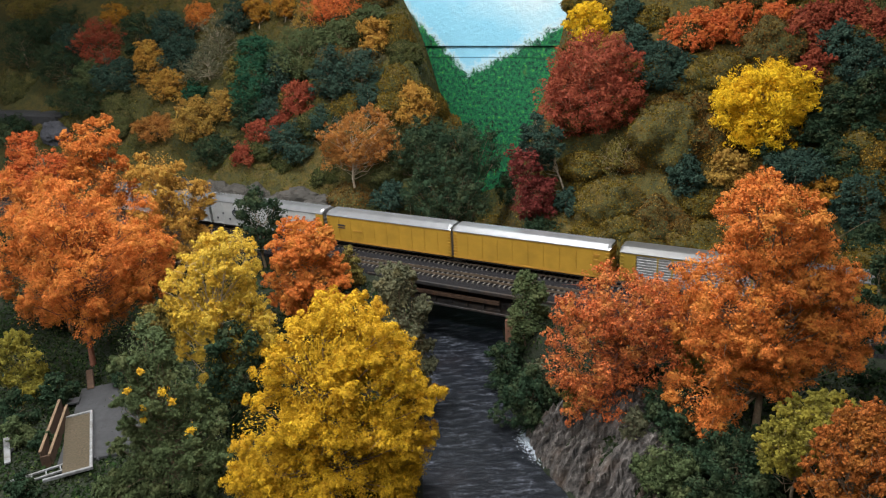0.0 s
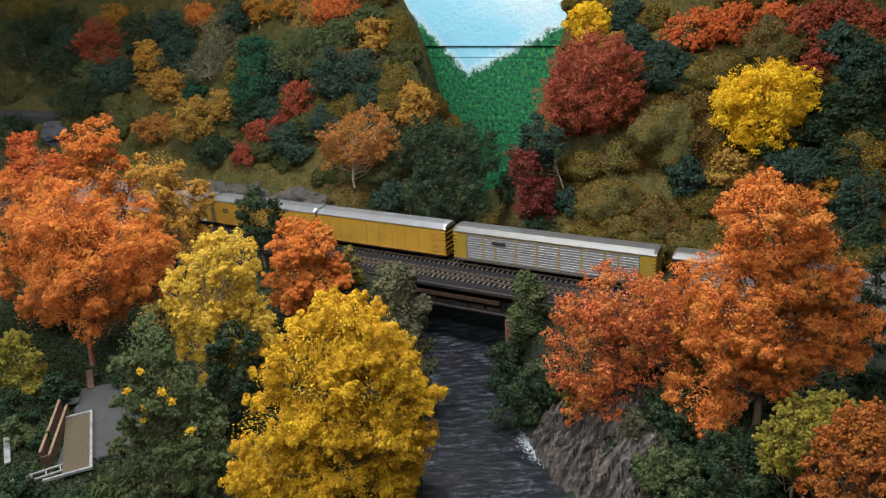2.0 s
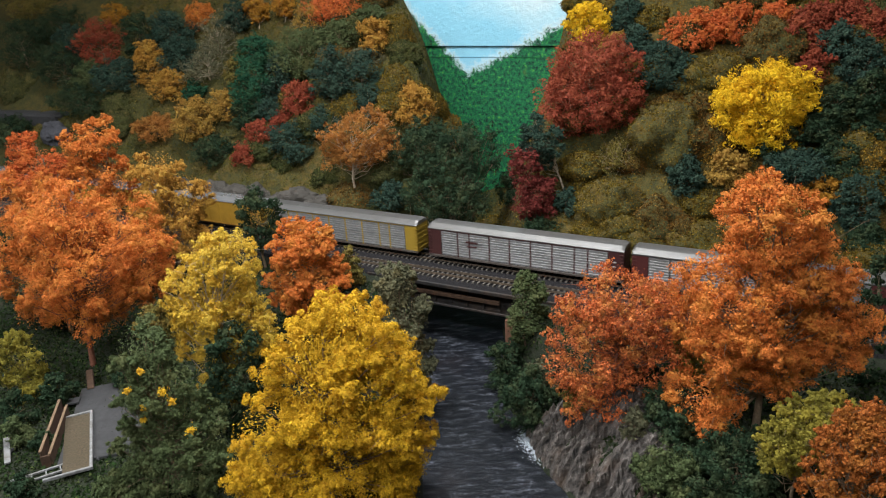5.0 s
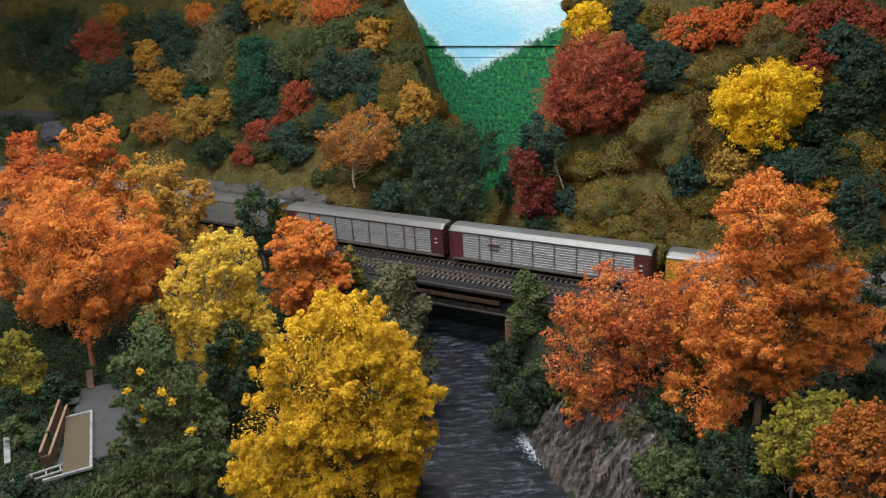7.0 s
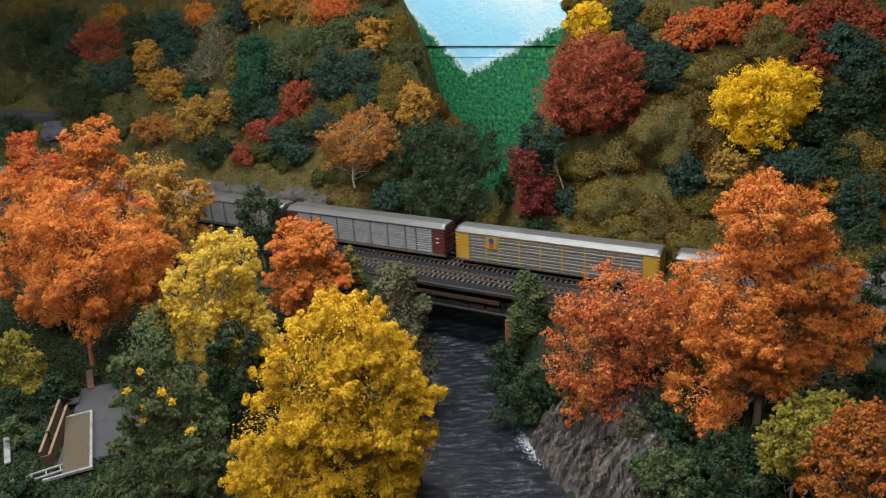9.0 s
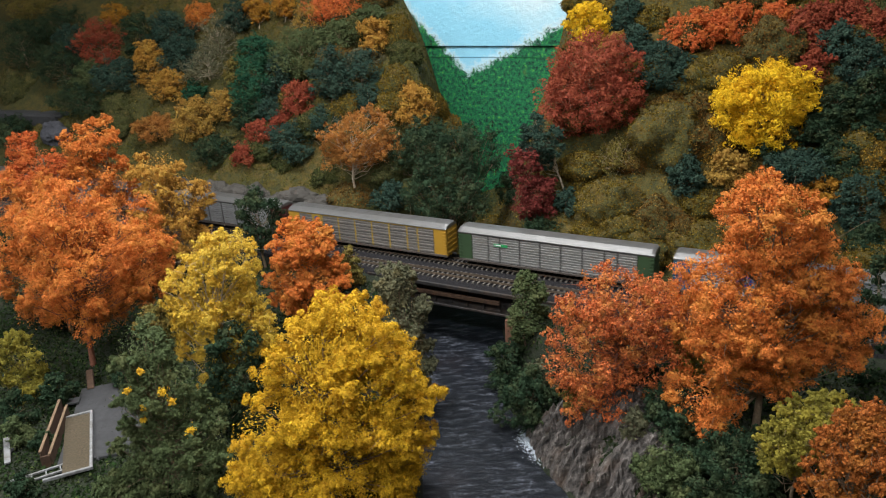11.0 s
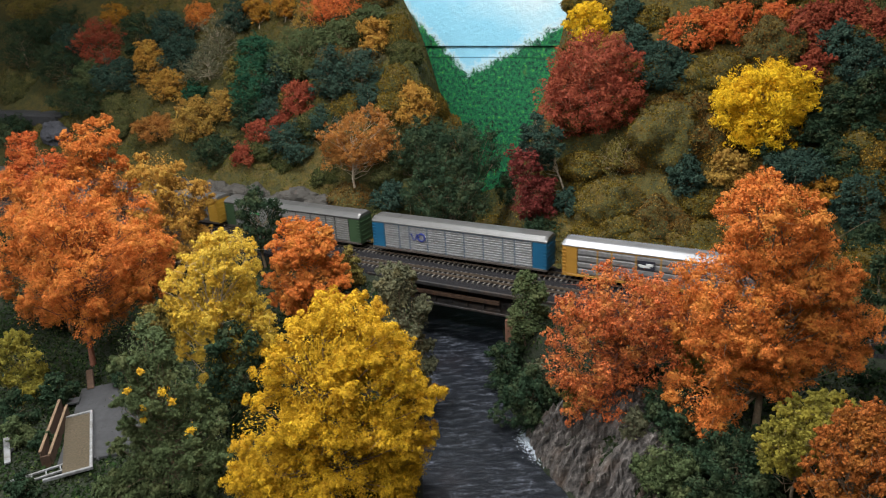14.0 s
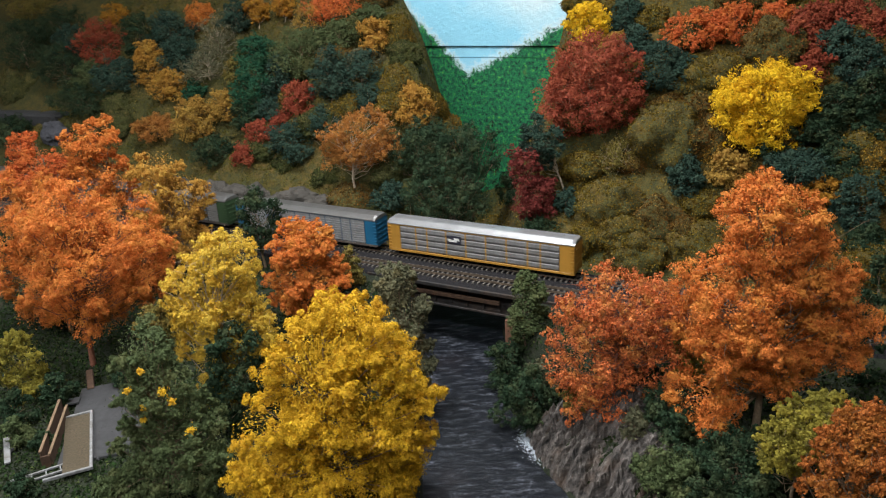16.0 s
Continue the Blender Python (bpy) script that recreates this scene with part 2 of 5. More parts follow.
def raw_part(name, verts, faces, material, parent=None, smooth=False):
    """A mesh from numpy vertices and same-sized faces."""
    me = bpy.data.meshes.new(name)
    n, k = len(faces), faces.shape[1]
    me.vertices.add(len(verts))
    me.vertices.foreach_set("co", np.ascontiguousarray(verts, dtype=np.float32).ravel())
    me.loops.add(n * k)
    me.loops.foreach_set("vertex_index", np.ascontiguousarray(faces, dtype=np.int32).ravel())
    me.polygons.add(n)
    me.polygons.foreach_set("loop_start", np.arange(0, n * k, k, dtype=np.int32))
    me.polygons.foreach_set("use_smooth", np.full(n, smooth))
    me.update(calc_edges=True)
    me.materials.append(material)
    ob = new(name, me)
    ob.parent = parent
    return ob


def add_box(bm, x0, x1, y0, y1, z0, z1, bevel=0.0):
    r = bmesh.ops.create_cube(bm, size=1.0)
    for v in r["verts"]:
        v.co = Vector((x0 + (v.co.x + 0.5) * (x1 - x0), y0 + (v.co.y + 0.5) * (y1 - y0), z0 + (v.co.z + 0.5) * (z1 - z0)))
    if bevel:
        es = list({e for v in r["verts"] for e in v.link_edges})
        bmesh.ops.bevel(bm, geom=es, offset=bevel, segments=1, affect="EDGES")
    return bm


def box_mesh(*a, **k):
    return add_box(bmesh.new(), *a, **k)


def empty(name, m, label="", category="", group="", kind=""):
    ob = new(name)
    ob.empty_display_size = 0.02
    ob.matrix_basis = m
    return tagged(ob, label, category, group, kind)


def smooth_step(a, b, t):
    t = min(1.0, max(0.0, (t - a) / (b - a)))
    return t * t * (3 - 2 * t)


def river(y):
    return 0.125 - (0.60 if y < 0 else 0.31) * y


def land(x, y):
    """The modelled ground without its lumps: a shelf for the tracks, a hill behind, a river gorge across."""
    if y > 0.055:
        top = 1.183 + 0.98 * (y - 0.055)
    elif y > -0.09:
        top = 1.183
    else:
        drop = smooth_step(-0.09, -0.36, y) if x < river(y) else 0.8 * smooth_step(-0.09, -0.42, y)
        top = 1.183 - 0.075 * drop
    floor_z = 1.07 + 0.085 * smooth_step(0.02, 0.5, y)
    d = abs(x - river(y)) - (0.064 if y < 0.05 else 0.064 * (1 - smooth_step(0.05, 0.3, y)))
    wide = 0.045 + (0.32 * y if y > 0 else 0.0)
    d -= (0.035 if x < river(y) else 0.02) * smooth_step(0.25, 0.42, y)
    if y < -0.2 and x > river(y):
        d += 0.046 * smooth_step(-0.2, -0.255, y) - 0.03 * smooth_step(-0.28, -0.35, y)
    if y < -0.12 and x > river(y):
        wide += 0.11 * smooth_step(-0.12, -0.28, y)
    return floor_z + (top - floor_z) * smooth_step(-0.004, wide, d)


def lumps(x, y):
    p = Vector((x, y, 0.0))
    return 0.030 * noise.noise(p * 11) + 0.018 * noise.noise(p * 27) + 0.005 * noise.noise(p * 63)


def ground(x, y):
    """Height of the finished ground: mounds on the hills, a level shelf under the tracks."""
    z = land(x, y)
    away = max(smooth_step(0.05, 0.10, y), smooth_step(0.10, 0.16, -y))
    wet = smooth_step(1.10, 1.13, z)
    k = 1.0 if y > 0 else 0.45
    flat = smooth_step(0.07, 0.14, math.hypot(x + 0.165, y + 0.475))
    return z + flat * lumps(x, y) * away * (0.25 + 0.75 * wet) * k


# ---- room and layout structure ----
def room():
    x0, x1, y0, y1, h = -3.6, 3.1, -3.0, 0.53, 2.6
    for name, b in (("floor", (x0, x1, y0, y1, -0.1, 0.0)), ("wall_west", (x0 - 0.1, x0, y0, y1, 0, h)), ("wall_east", (x1, x1 + 0.1, y0, y1, 0, h)),
                    ("wall_south", (x0 - 0.1, x1 + 0.1, y0 - 0.1, y0, 0, h)), ("wall_north", (x0 - 0.1, x1 + 0.1, y1, y1 + 0.1, 0, h)),
                    ("ceiling", (x0 - 0.1, x1 + 0.1, y0 - 0.1, y1 + 0.1, h, h + 0.1))):
        ob = part(name, box_mesh(*b), FLOOR if name == "floor" else PLASTER)
        tagged(ob, {"floor": "grey vinyl floor of the layout room", "ceiling": "plain grey plaster ceiling, unseen"}.get(name, "plain grey plastered room wall, unseen"), name.split("_")[0], kind="structure")
    for lx, ly, lz, length, depth, watts in LAMPS:
        fx = empty("unseen_ceiling_light", pose(lx, ly, lz), "unseen white enamelled fluorescent trough added under the ceiling", "ceiling light", "ceiling lights")
        bm = box_mesh(-length / 2 - 0.03, length / 2 + 0.03, -depth / 2 - 0.02, depth / 2 + 0.02, 0.02, 0.07, bevel=0.01)
        part("housing", bm, FIXTURE, fx)
        part("diffuser", box_mesh(-length / 2, length / 2, -depth / 2, depth / 2, 0.008, 0.018), GLOW, fx, "glowing white diffuser")
        for s in (-1, 1):
            part("hanger", box_mesh(s * length * 0.4 - 0.004, s * length * 0.4 + 0.004, -0.004, 0.004, 0.07, h - lz), FIXTURE, fx)
        area_lamp(lx, ly, lz, length, depth, watts)


def backdrop():
    """Painted boards on the rear wall: a lower and an upper board with a recessed strip between."""
    tagged(part("backdrop_lower", box_mesh(-3.6, 3.1, 0.500, 0.529, 0.9, 1.4445), PAINTED), "lower backdrop board painted with a green wooded ridge", "backdrop", kind="structure")
    tagged(part("backdrop_strip", box_mesh(-3.6, 3.1, 0.501, 0.529, 1.4457, 1.4665), PAINTED), "narrow painted strip between the backdrop boards", "backdrop", kind="structure")
    bm = box_mesh(-3.6, 3.1, 0.495, 0.529, 1.4685, 2.45, bevel=0.0015)
    tagged(part("backdrop_upper", bm, PAINTED), "upper backdrop board painted with pale blue sky and cloud", "backdrop", kind="structure")


def axis(lo, a, b, hi, fine, coarse):
    return np.concatenate([np.arange(lo, a, coarse), np.arange(a, b, fine), np.arange(b, hi + 1e-6, coarse)])


def terrain():
    xs, ys = axis(-3.58, -1.15, 0.95, 3.08, 0.0065, 0.06), axis(-0.72, -0.62, 0.494, 0.494, 0.0065, 0.03)
    vs = np.array([(x, y, ground(x, y)) for x in xs for y in ys])
    ny = len(ys)
    i = (np.arange(len(xs) - 1)[:, None] * ny + np.arange(ny - 1)[None, :]).ravel()
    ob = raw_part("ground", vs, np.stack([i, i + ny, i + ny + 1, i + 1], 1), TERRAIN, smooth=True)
    tagged(ob, "olive and brown flocked hills of the model landscape", "ground", kind="structure")
    tagged(part("fascia", box_mesh(-3.58, 3.08, -0.74, -0.715, 0.0, 1.16, bevel=0.003), FASCIA), "dark green fascia board of the layout bench", "fascia", kind="structure")


def flock():
    """Loose foam flakes over the hills, near and far bank."""
    rng = np.random.default_rng(5)
    n = 420000
    x, y = rng.uniform(-1.15, 0.95, n), rng.uniform(-0.62, 0.49, n)
    keep = ((y > 0.062) | (y < -0.095)) & (rng.random(n) < np.where(y > 0, 1.0, 0.8))
    x, y = x[keep], y[keep]
    z = np.array([ground(a, b) for a, b in zip(x, y)])
    ok = z > 1.0985
    c = np.stack([x, y, z], 1)[ok]
    c[:, 2] += rng.uniform(-0.0005, 0.0022, len(c))
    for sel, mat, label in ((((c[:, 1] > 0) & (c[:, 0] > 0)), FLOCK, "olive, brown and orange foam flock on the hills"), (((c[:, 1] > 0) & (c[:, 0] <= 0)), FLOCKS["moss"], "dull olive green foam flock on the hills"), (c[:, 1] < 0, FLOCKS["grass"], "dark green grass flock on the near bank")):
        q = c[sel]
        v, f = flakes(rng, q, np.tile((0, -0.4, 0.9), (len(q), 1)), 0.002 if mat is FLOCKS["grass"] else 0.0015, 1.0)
        tagged(raw_part("ground_cover", v, f, mat), label, "ground cover", kind="stuff")


def flakes(rng, centre, normal, size, jitter):
    """Small ragged three-cornered flakes at the centres, facing about the normals."""
    n = len(centre)
    nn = normal + jitter * rng.normal(size=(n, 3))
    nn /= np.linalg.norm(nn, axis=1)[:, None] + 1e-9
    t = np.cross(nn, rng.normal(size=(n, 3)))
    t /= np.linalg.norm(t, axis=1)[:, None] + 1e-9
    b = np.cross(nn, t)
    s = size * rng.uniform(0.6, 1.5, (n, 1))
    w = s * rng.uniform(0.55, 1.0, (n, 1))
    k = rng.uniform(-0.5, 0.5, (n, 1))
    v = np.stack([centre - t * s, centre + t * s * (0.7 + k) - b * w, centre + t * s * (0.7 - k) + b * w], 1).reshape(-1, 3)
    return v, np.arange(n * 3).reshape(-1, 3)


def water():
    xs, ys = np.arange(-0.05, 0.62, 0.008), np.arange(-0.72, 0.30, 0.008)
    vs = np.array([(x, y, 1.09 + 0.0012 * noise.noise(Vector((x * 30 + y * 12, y * 70 - x * 30, 0)))) for x in xs for y in ys])
    ny = len(ys)
    i = (np.arange(len(xs) - 1)[:, None] * ny + np.arange(ny - 1)[None, :]).ravel()
    tagged(raw_part("water", vs, np.stack([i, i + ny, i + ny + 1, i + 1], 1), WATER, smooth=True), "dark rippled river with white foam streaks", "water", kind="structure")




def flock_material(name, low, mid, speck, accent):
    """Ground foam: mixed dark and light grains with a few bright ones."""
    m, t, s = nodes_of(name)
    geo = t.nodes.new("ShaderNodeNewGeometry")
    c = ramp_node(t, geo.outputs["Random Per Island"], [(0.0, low), (0.6, mid), (0.88, tone(mid, 1.5)), (0.97, speck)]).outputs[0]
    f = ramp_node(t, noise_node(t, 26, 4).outputs["Fac"], [(0.45, (0, 0, 0)), (0.66, (0.65, 0.65, 0.65))]).outputs[0]
    link(t, mix_node(t, f, c, accent), s.inputs["Base Color"])
    s.inputs["Roughness"].default_value, s.inputs["Specular IOR Level"].default_value = 0.95, 0.04
    return m


FLOCKS = {
    "olive": flock_material("olive_flock", (0.034, 0.026, 0.005), (0.128, 0.088, 0.013), (0.28, 0.19, 0.05), (0.17, 0.095, 0.02)),
    "copper": flock_material("brown_flock", (0.03, 0.019, 0.006), (0.11, 0.065, 0.018), (0.30, 0.17, 0.04), (0.19, 0.085, 0.02)),
    "gold": flock_material("gold_flock", (0.06, 0.035, 0.008), (0.19, 0.115, 0.02), (0.50, 0.32, 0.07), (0.27, 0.14, 0.02)),
    "moss": flock_material("moss_flock", (0.022, 0.025, 0.006), (0.082, 0.074, 0.016), (0.22, 0.17, 0.05), (0.115, 0.088, 0.017)),
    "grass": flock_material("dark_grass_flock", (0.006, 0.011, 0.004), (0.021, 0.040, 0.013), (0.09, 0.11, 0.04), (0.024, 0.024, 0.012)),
    "dark": flock_material("dark_green_flock", (0.018, 0.028, 0.010), (0.05, 0.06, 0.022), (0.20, 0.18, 0.06), (0.07, 0.075, 0.022)),
}
FLOCK = FLOCKS["olive"]
TRACK_Z = 1.191   # rail tops


def track(name, yc, guard):
    """Rails on ties; the ties of the visible stretch are single pieces."""
    t = empty(name, pose(0, yc, TRACK_Z), "weathered model railway track on dark wooden ties", "railway track", "railway tracks", "structure")
    for s in (-1, 1):
        bm = bmesh.new()
        for a, b, w in ((-0.0007, 0.0, 0.0009), (-0.0019, -0.0007, 0.0004), (-0.0024, -0.0019, 0.0012)):
            add_box(bm, -3.55, 3.05, s * 0.0083 - w / 2, s * 0.0083 + w / 2, a, b)
        part("rail", bm, RAIL, t)
        if guard:
            part("guard_rail", box_mesh(-0.12, 0.46, s * 0.0052 - 0.0004, s * 0.0052 + 0.0004, -0.0024, -0.0004), RAIL, t)
    tie = None
    for i in range(135):
        m = pose(-0.48 + i * 0.0085, 0, -0.0035)
        if tie is None:
            tie = part("tie", box_mesh(-0.0014, 0.0014, -0.0165, 0.0165, -0.0014, 0.0011), TIE, t)
            tie.matrix_basis = m
        else:
            o = tie.copy()
            scene.collection.objects.link(o)
            o.matrix_basis = m @ pose(random.uniform(-0.0004, 0.0004), random.uniform(-0.0006, 0.0006), 0, 0, 0, random.uniform(-1.5, 1.5))
    bm = bmesh.new()
    xs = [x for x in np.arange(-3.5, 3.0, 0.0085) if x < -0.487 or x > 0.667]
    v = np.array([(x + a * 0.0014, b * 0.0165, -0.0049 + c * 0.0025) for x in xs for a in (-1, 1) for b in (-1, 1) for c in (0, 1)])
    bm.free()
    q = np.array([(1, 5, 7, 3), (0, 1, 3, 2), (4, 6, 7, 5), (0, 4, 5, 1), (2, 3, 7, 6)])
    far = raw_part("far_ties", v, (np.arange(len(xs))[:, None, None] * 8 + q[None]).reshape(-1, 4), TIE, t)
    far["kind"] = "stuff"


def roadbed():
    for a, b, n in ((-3.58, 0.02, "west"), (0.30, 3.08, "east")):
        bm = bmesh.new()
        add_box(bm, a, b, -0.072, 0.052, 1.176, 1.1868)
        for v in bm.verts:
            if v.co.z > 1.18:
                v.co.y += 0.008 if v.co.y < 0 else -0.008
        tagged(part("roadbed_" + n, bm, BALLAST), "dark ballast roadbed under the tracks", "roadbed", kind="structure")


def bridge():
    b = empty("railway_bridge", pose(0, 0, 0), "low black steel girder bridge carrying two tracks", "bridge")
    part("deck", box_mesh(0.018, 0.302, -0.067, 0.05, 1.1805, 1.1862, bevel=0.0008), BALLAST, b, "dark ballasted deck")
    part("walkway_curb", box_mesh(0.0, 0.312, -0.0705, -0.067, 1.1815, 1.1872, bevel=0.0006), STEEL, b)
    for y in (-0.050, -0.012, 0.04):
        g = part("girder", box_mesh(-0.01, 0.32, y - 0.001, y + 0.001, 1.149, 1.1805), STEEL, b)
        part("flange", box_mesh(-0.01, 0.32, y - 0.006, y + 0.006, 1.1465, 1.149), STEEL, g)
        part("flange", box_mesh(-0.01, 0.32, y - 0.006, y + 0.006, 1.178, 1.1802), STEEL, g)
        for i in range(12):
            part("stiffener", box_mesh(0.004 + i * 0.027, 0.0052 + i * 0.027, y - 0.0055, y - 0.001, 1.149, 1.178), STEEL, g)
    part("beam", box_mesh(0.0, 0.31, -0.066, -0.062, 1.149, 1.1525, bevel=0.0005), STEEL, b, "grey lower beam")
    part("beam", box_mesh(0.06, 0.222, -0.062, -0.058, 1.163, 1.169, bevel=0.0005), TIMBER, b, "rust-stained upper beam")
    part("pier", box_mesh(0.234, 0.249, -0.070, 0.045, 1.06, 1.1465, bevel=0.001), PIER, b, "rust-brown concrete pier")
    for x in (0.008, 0.292):
        part("abutment", box_mesh(x - 0.012, x + 0.012, -0.070, 0.052, 1.06, 1.1465, bevel=0.0015), CONCRETE, b)


def rock_mesh(rng, w, d, h, sub=3, rough=0.35, layer=0.0):
    bm = bmesh.new()
    bmesh.ops.create_icosphere(bm, subdivisions=sub, radius=1.0)
    off = Vector(rng.uniform(-50, 50, 3))
    for v in bm.verts:
        c = v.co.copy()
        k = 1 + rough * noise.noise(c * 1.3 + off) + 0.5 * rough * abs(noise.noise(c * 3.1 + off)) - 0.3 * rough * noise.cell(c * 2.2 + off)
        if layer:
            k += layer * (noise.noise(Vector((c.x * 1.2 + c.z * 6, c.y * 2, c.z * 9 - c.x * 5)) + off))
        v.co = Vector((c.x * k * w / 2, c.y * k * d / 2, c.z * k * h / 2))
    return bm


def rock(x, y, w, d, h, sink=0.35, turn=0.0, mat=None, sub=3, layer=0.0, label="weathered grey rock outcrop on the hillside"):
    rng = np.random.default_rng(int(abs(x * 7919 + y * 104729) * 100))
    ob = part("rock", rock_mesh(rng, w, d, h, sub, 0.35, layer), mat or GREY_ROCK)
    ob.matrix_basis = pose(x, y, ground(x, y) + h * (0.5 - sink), 0, 0, turn)
    tagged(ob, label, "rock", "rocks")


# ---- trees ----
def tube(vs, fs, a, b, r0, r1, sides=5):
    a, b = np.asarray(a, float), np.asarray(b, float)
    d = (b - a) / (np.linalg.norm(b - a) + 1e-9)
    u = np.cross(d, (0.3, 0.9, 0.2)); u /= np.linalg.norm(u)
    w = np.cross(d, u)
    base = len(vs)
    for c, r in ((a, r0), (b, r1)):
        for k in range(sides):
            q = 2 * math.pi * k / sides
            vs.append(c + r * (math.cos(q) * u + math.sin(q) * w))
    for k in range(sides):
        j = (k + 1) % sides
        fs.append((base + k, base + j, base + sides + j, base + sides + k))


def tree(x, y, tall, wide, clear, kind, label, clumps=34, leaf=0.0015, per=230, form=0.5, lean=0.0, open_crown=0.0, bark=None, lobes=(), name="tree"):
    """A tree tall metres high with a crown wide metres across that starts clear metres up.
    form: how high its broadest part sits; open_crown: 0 dense foam, 1 airy with twigs showing;
    lobes: (across, up, width, height) of the crown's masses, in shares of wide and tall."""
    rng = np.random.default_rng(int(abs(x * 7919 + y * 104729 + tall * 3571) * 1000) % 2 ** 31)
    top = empty(name, pose(x, y, ground(x, y) - 0.003, 0, 0, 28.95), label, "bush" if name == "bush" else "tree", "trees and bushes of the layout")
    ch = tall - clear
    near = y < 0.05
    per, leaf = int(per * (2.7 if near else 2.3)), leaf * (0.8 if near else 0.85)
    # clump centres on an egg-shaped shell, kept apart from each other
    cs, rs = [], []
    tries = 0
    def envelope(u):
        k = (u - form) / (1 - form) if u > form else (form - u) / form * 0.8
        return math.sqrt(max(0.02, 1 - k * k))

    share_of = np.array([w * w * h for _, _, w, h in lobes]) ** 0.7
    share_of = share_of / share_of.sum() if lobes else None
    while len(cs) < clumps and tries < clumps * 40:
        tries += 1
        if lobes:
            lx, lz, lw, lh = lobes[rng.choice(len(lobes), p=share_of)]
            d = rng.normal(size=3)
            d *= rng.uniform(0.2, 1.0) ** 0.4 / np.linalg.norm(d)
            r = wide * rng.uniform(0.08, 0.13) * (40 / clumps) ** 0.38
            c = np.array([lx * wide + d[0] * (lw * wide / 2 - r * 0.6), d[1] * (lw * wide / 2 - r * 0.7), lz * tall + d[2] * (lh * tall / 2 - r * 0.7)])
            if c[2] < r * 0.3 or (any(np.linalg.norm(c - o) < 0.6 * (r + q) for o, q in zip(cs, rs)) and tries < clumps * 25):
                continue
            cs.append(c), rs.append(r)
            continue
        u = rng.uniform(0, 1)
        ang, rad = rng.uniform(0, 2 * math.pi), math.sqrt(rng.uniform(0.1, 1.0))
        rr = wide / 2 * envelope(u) * rad * rng.uniform(0.85, 1.06)
        r = wide * rng.uniform(0.08, 0.14) * (34 / clumps) ** 0.38
        c = np.array([math.cos(ang) * (rr - r * 0.6) + lean * u * tall, math.sin(ang) * (rr - r * 0.6), clear + r * 0.5 + u * (ch - r * 1.2)])
        if any(np.linalg.norm(c - o) < 0.6 * (r + q) for o, q in zip(cs, rs)) and tries < clumps * 25:
            continue
        cs.append(c), rs.append(r)
    # trunk and a limb to every clump
    vs, fs = [], []
    th = clear + ch * 0.55
    r0 = max(0.0016, tall * 0.016)
    pts = [np.array([lean * tall * k * 0.9 + rng.normal() * 0.003 * (k > 0), rng.normal() * 0.003 * (k > 0), th * k]) for k in (0, 0.33, 0.66, 1.0)]
    for k in range(3):
        tube(vs, fs, pts[k], pts[k + 1], r0 * (1 - 0.28 * k), r0 * (0.72 - 0.24 * k), 7)
    part_v, part_f = np.array(vs), np.array(fs)
    raw_part("trunk", part_v, part_f, bark or BARK, top, True)
    vs, fs = [], []
    for c, r in zip(cs, rs):
        k = min(0.97, max(0.3, (c[2] - r) / th * 0.75))
        a = pts[0] + (pts[3] - pts[0]) * k
        mid = (a + c) / 2 + np.array([0, 0, -0.06 * tall]) * 0.5 + rng.normal(size=3) * 0.004
        tube(vs, fs, a, mid, r0 * 0.26, r0 * 0.17, 4)
        tube(vs, fs, mid, c, r0 * 0.17, r0 * 0.09, 4)
        for _ in range(2 + int(5 * open_crown)):
            e = c + r * rng.normal(size=3) * (0.65 + 0.35 * open_crown)
            tube(vs, fs, (mid + c) / 2 if rng.random() < 0.4 else c, e, r0 * 0.085, r0 * 0.035, 3)
    raw_part("branchwork", np.array(vs), np.array(fs), bark or BARK, top, True)
    # flakes round the clumps, with a few sub-clumps each so that the outline is knobbly
    ctr, nrm = [], []
    for c, r in zip(cs, rs):
        dirs = rng.normal(size=(15, 3)) * (1, 1, 0.85)
        dirs /= np.linalg.norm(dirs, axis=1)[:, None]
        subs = [np.zeros(3)] + [d * r * rng.uniform(0.55, 1.2) for d in dirs]
        srad = [r * 0.62] + [r * rng.uniform(0.2, 0.36) for _ in dirs]
        wt = np.array(srad) ** 2
        wt[0] *= 0.7
        for sc, sr, n in zip(subs, srad, np.maximum(6, per * wt / wt.sum()).astype(int)):
            d = rng.normal(size=(n, 3))
            d /= np.linalg.norm(d, axis=1)[:, None]
            d[:, 2] = np.abs(d[:, 2]) * np.where(rng.random(n) < 0.72, 1, -1)
            rad = sr * (1.2 - (0.5 + 0.3 * open_crown) * rng.random((n, 1)))
            ctr.append(c + sc + d * rad), nrm.append(d + 0.3 * (sc / r))
    # loose flakes all through the crown close the gaps between clumps
    n = int(per * clumps * (0.11 if lobes else 0.06) * (1 - 0.6 * open_crown))
    u = rng.random(n)
    d = rng.normal(size=(n, 3)) * (1, 1, 0.4)
    d /= np.linalg.norm(d, axis=1)[:, None]
    env = np.array([envelope(q) for q in u]) * wide * 0.42 * rng.random(n) ** 0.35
    ctr.append(np.stack([d[:, 0] * env + lean * u * tall, d[:, 1] * env, clear + 0.004 + u * (ch - 0.01)], 1)), nrm.append(d + (0, 0, 0.5))
    if lobes and n:
        ctr.pop(), nrm.pop()
        pick = np.array(lobes)[rng.choice(len(lobes), n, p=share_of)]
        d = rng.normal(size=(n, 3))
        d /= np.linalg.norm(d, axis=1)[:, None]
        q = d * rng.random((n, 1)) ** 0.4 * 0.41
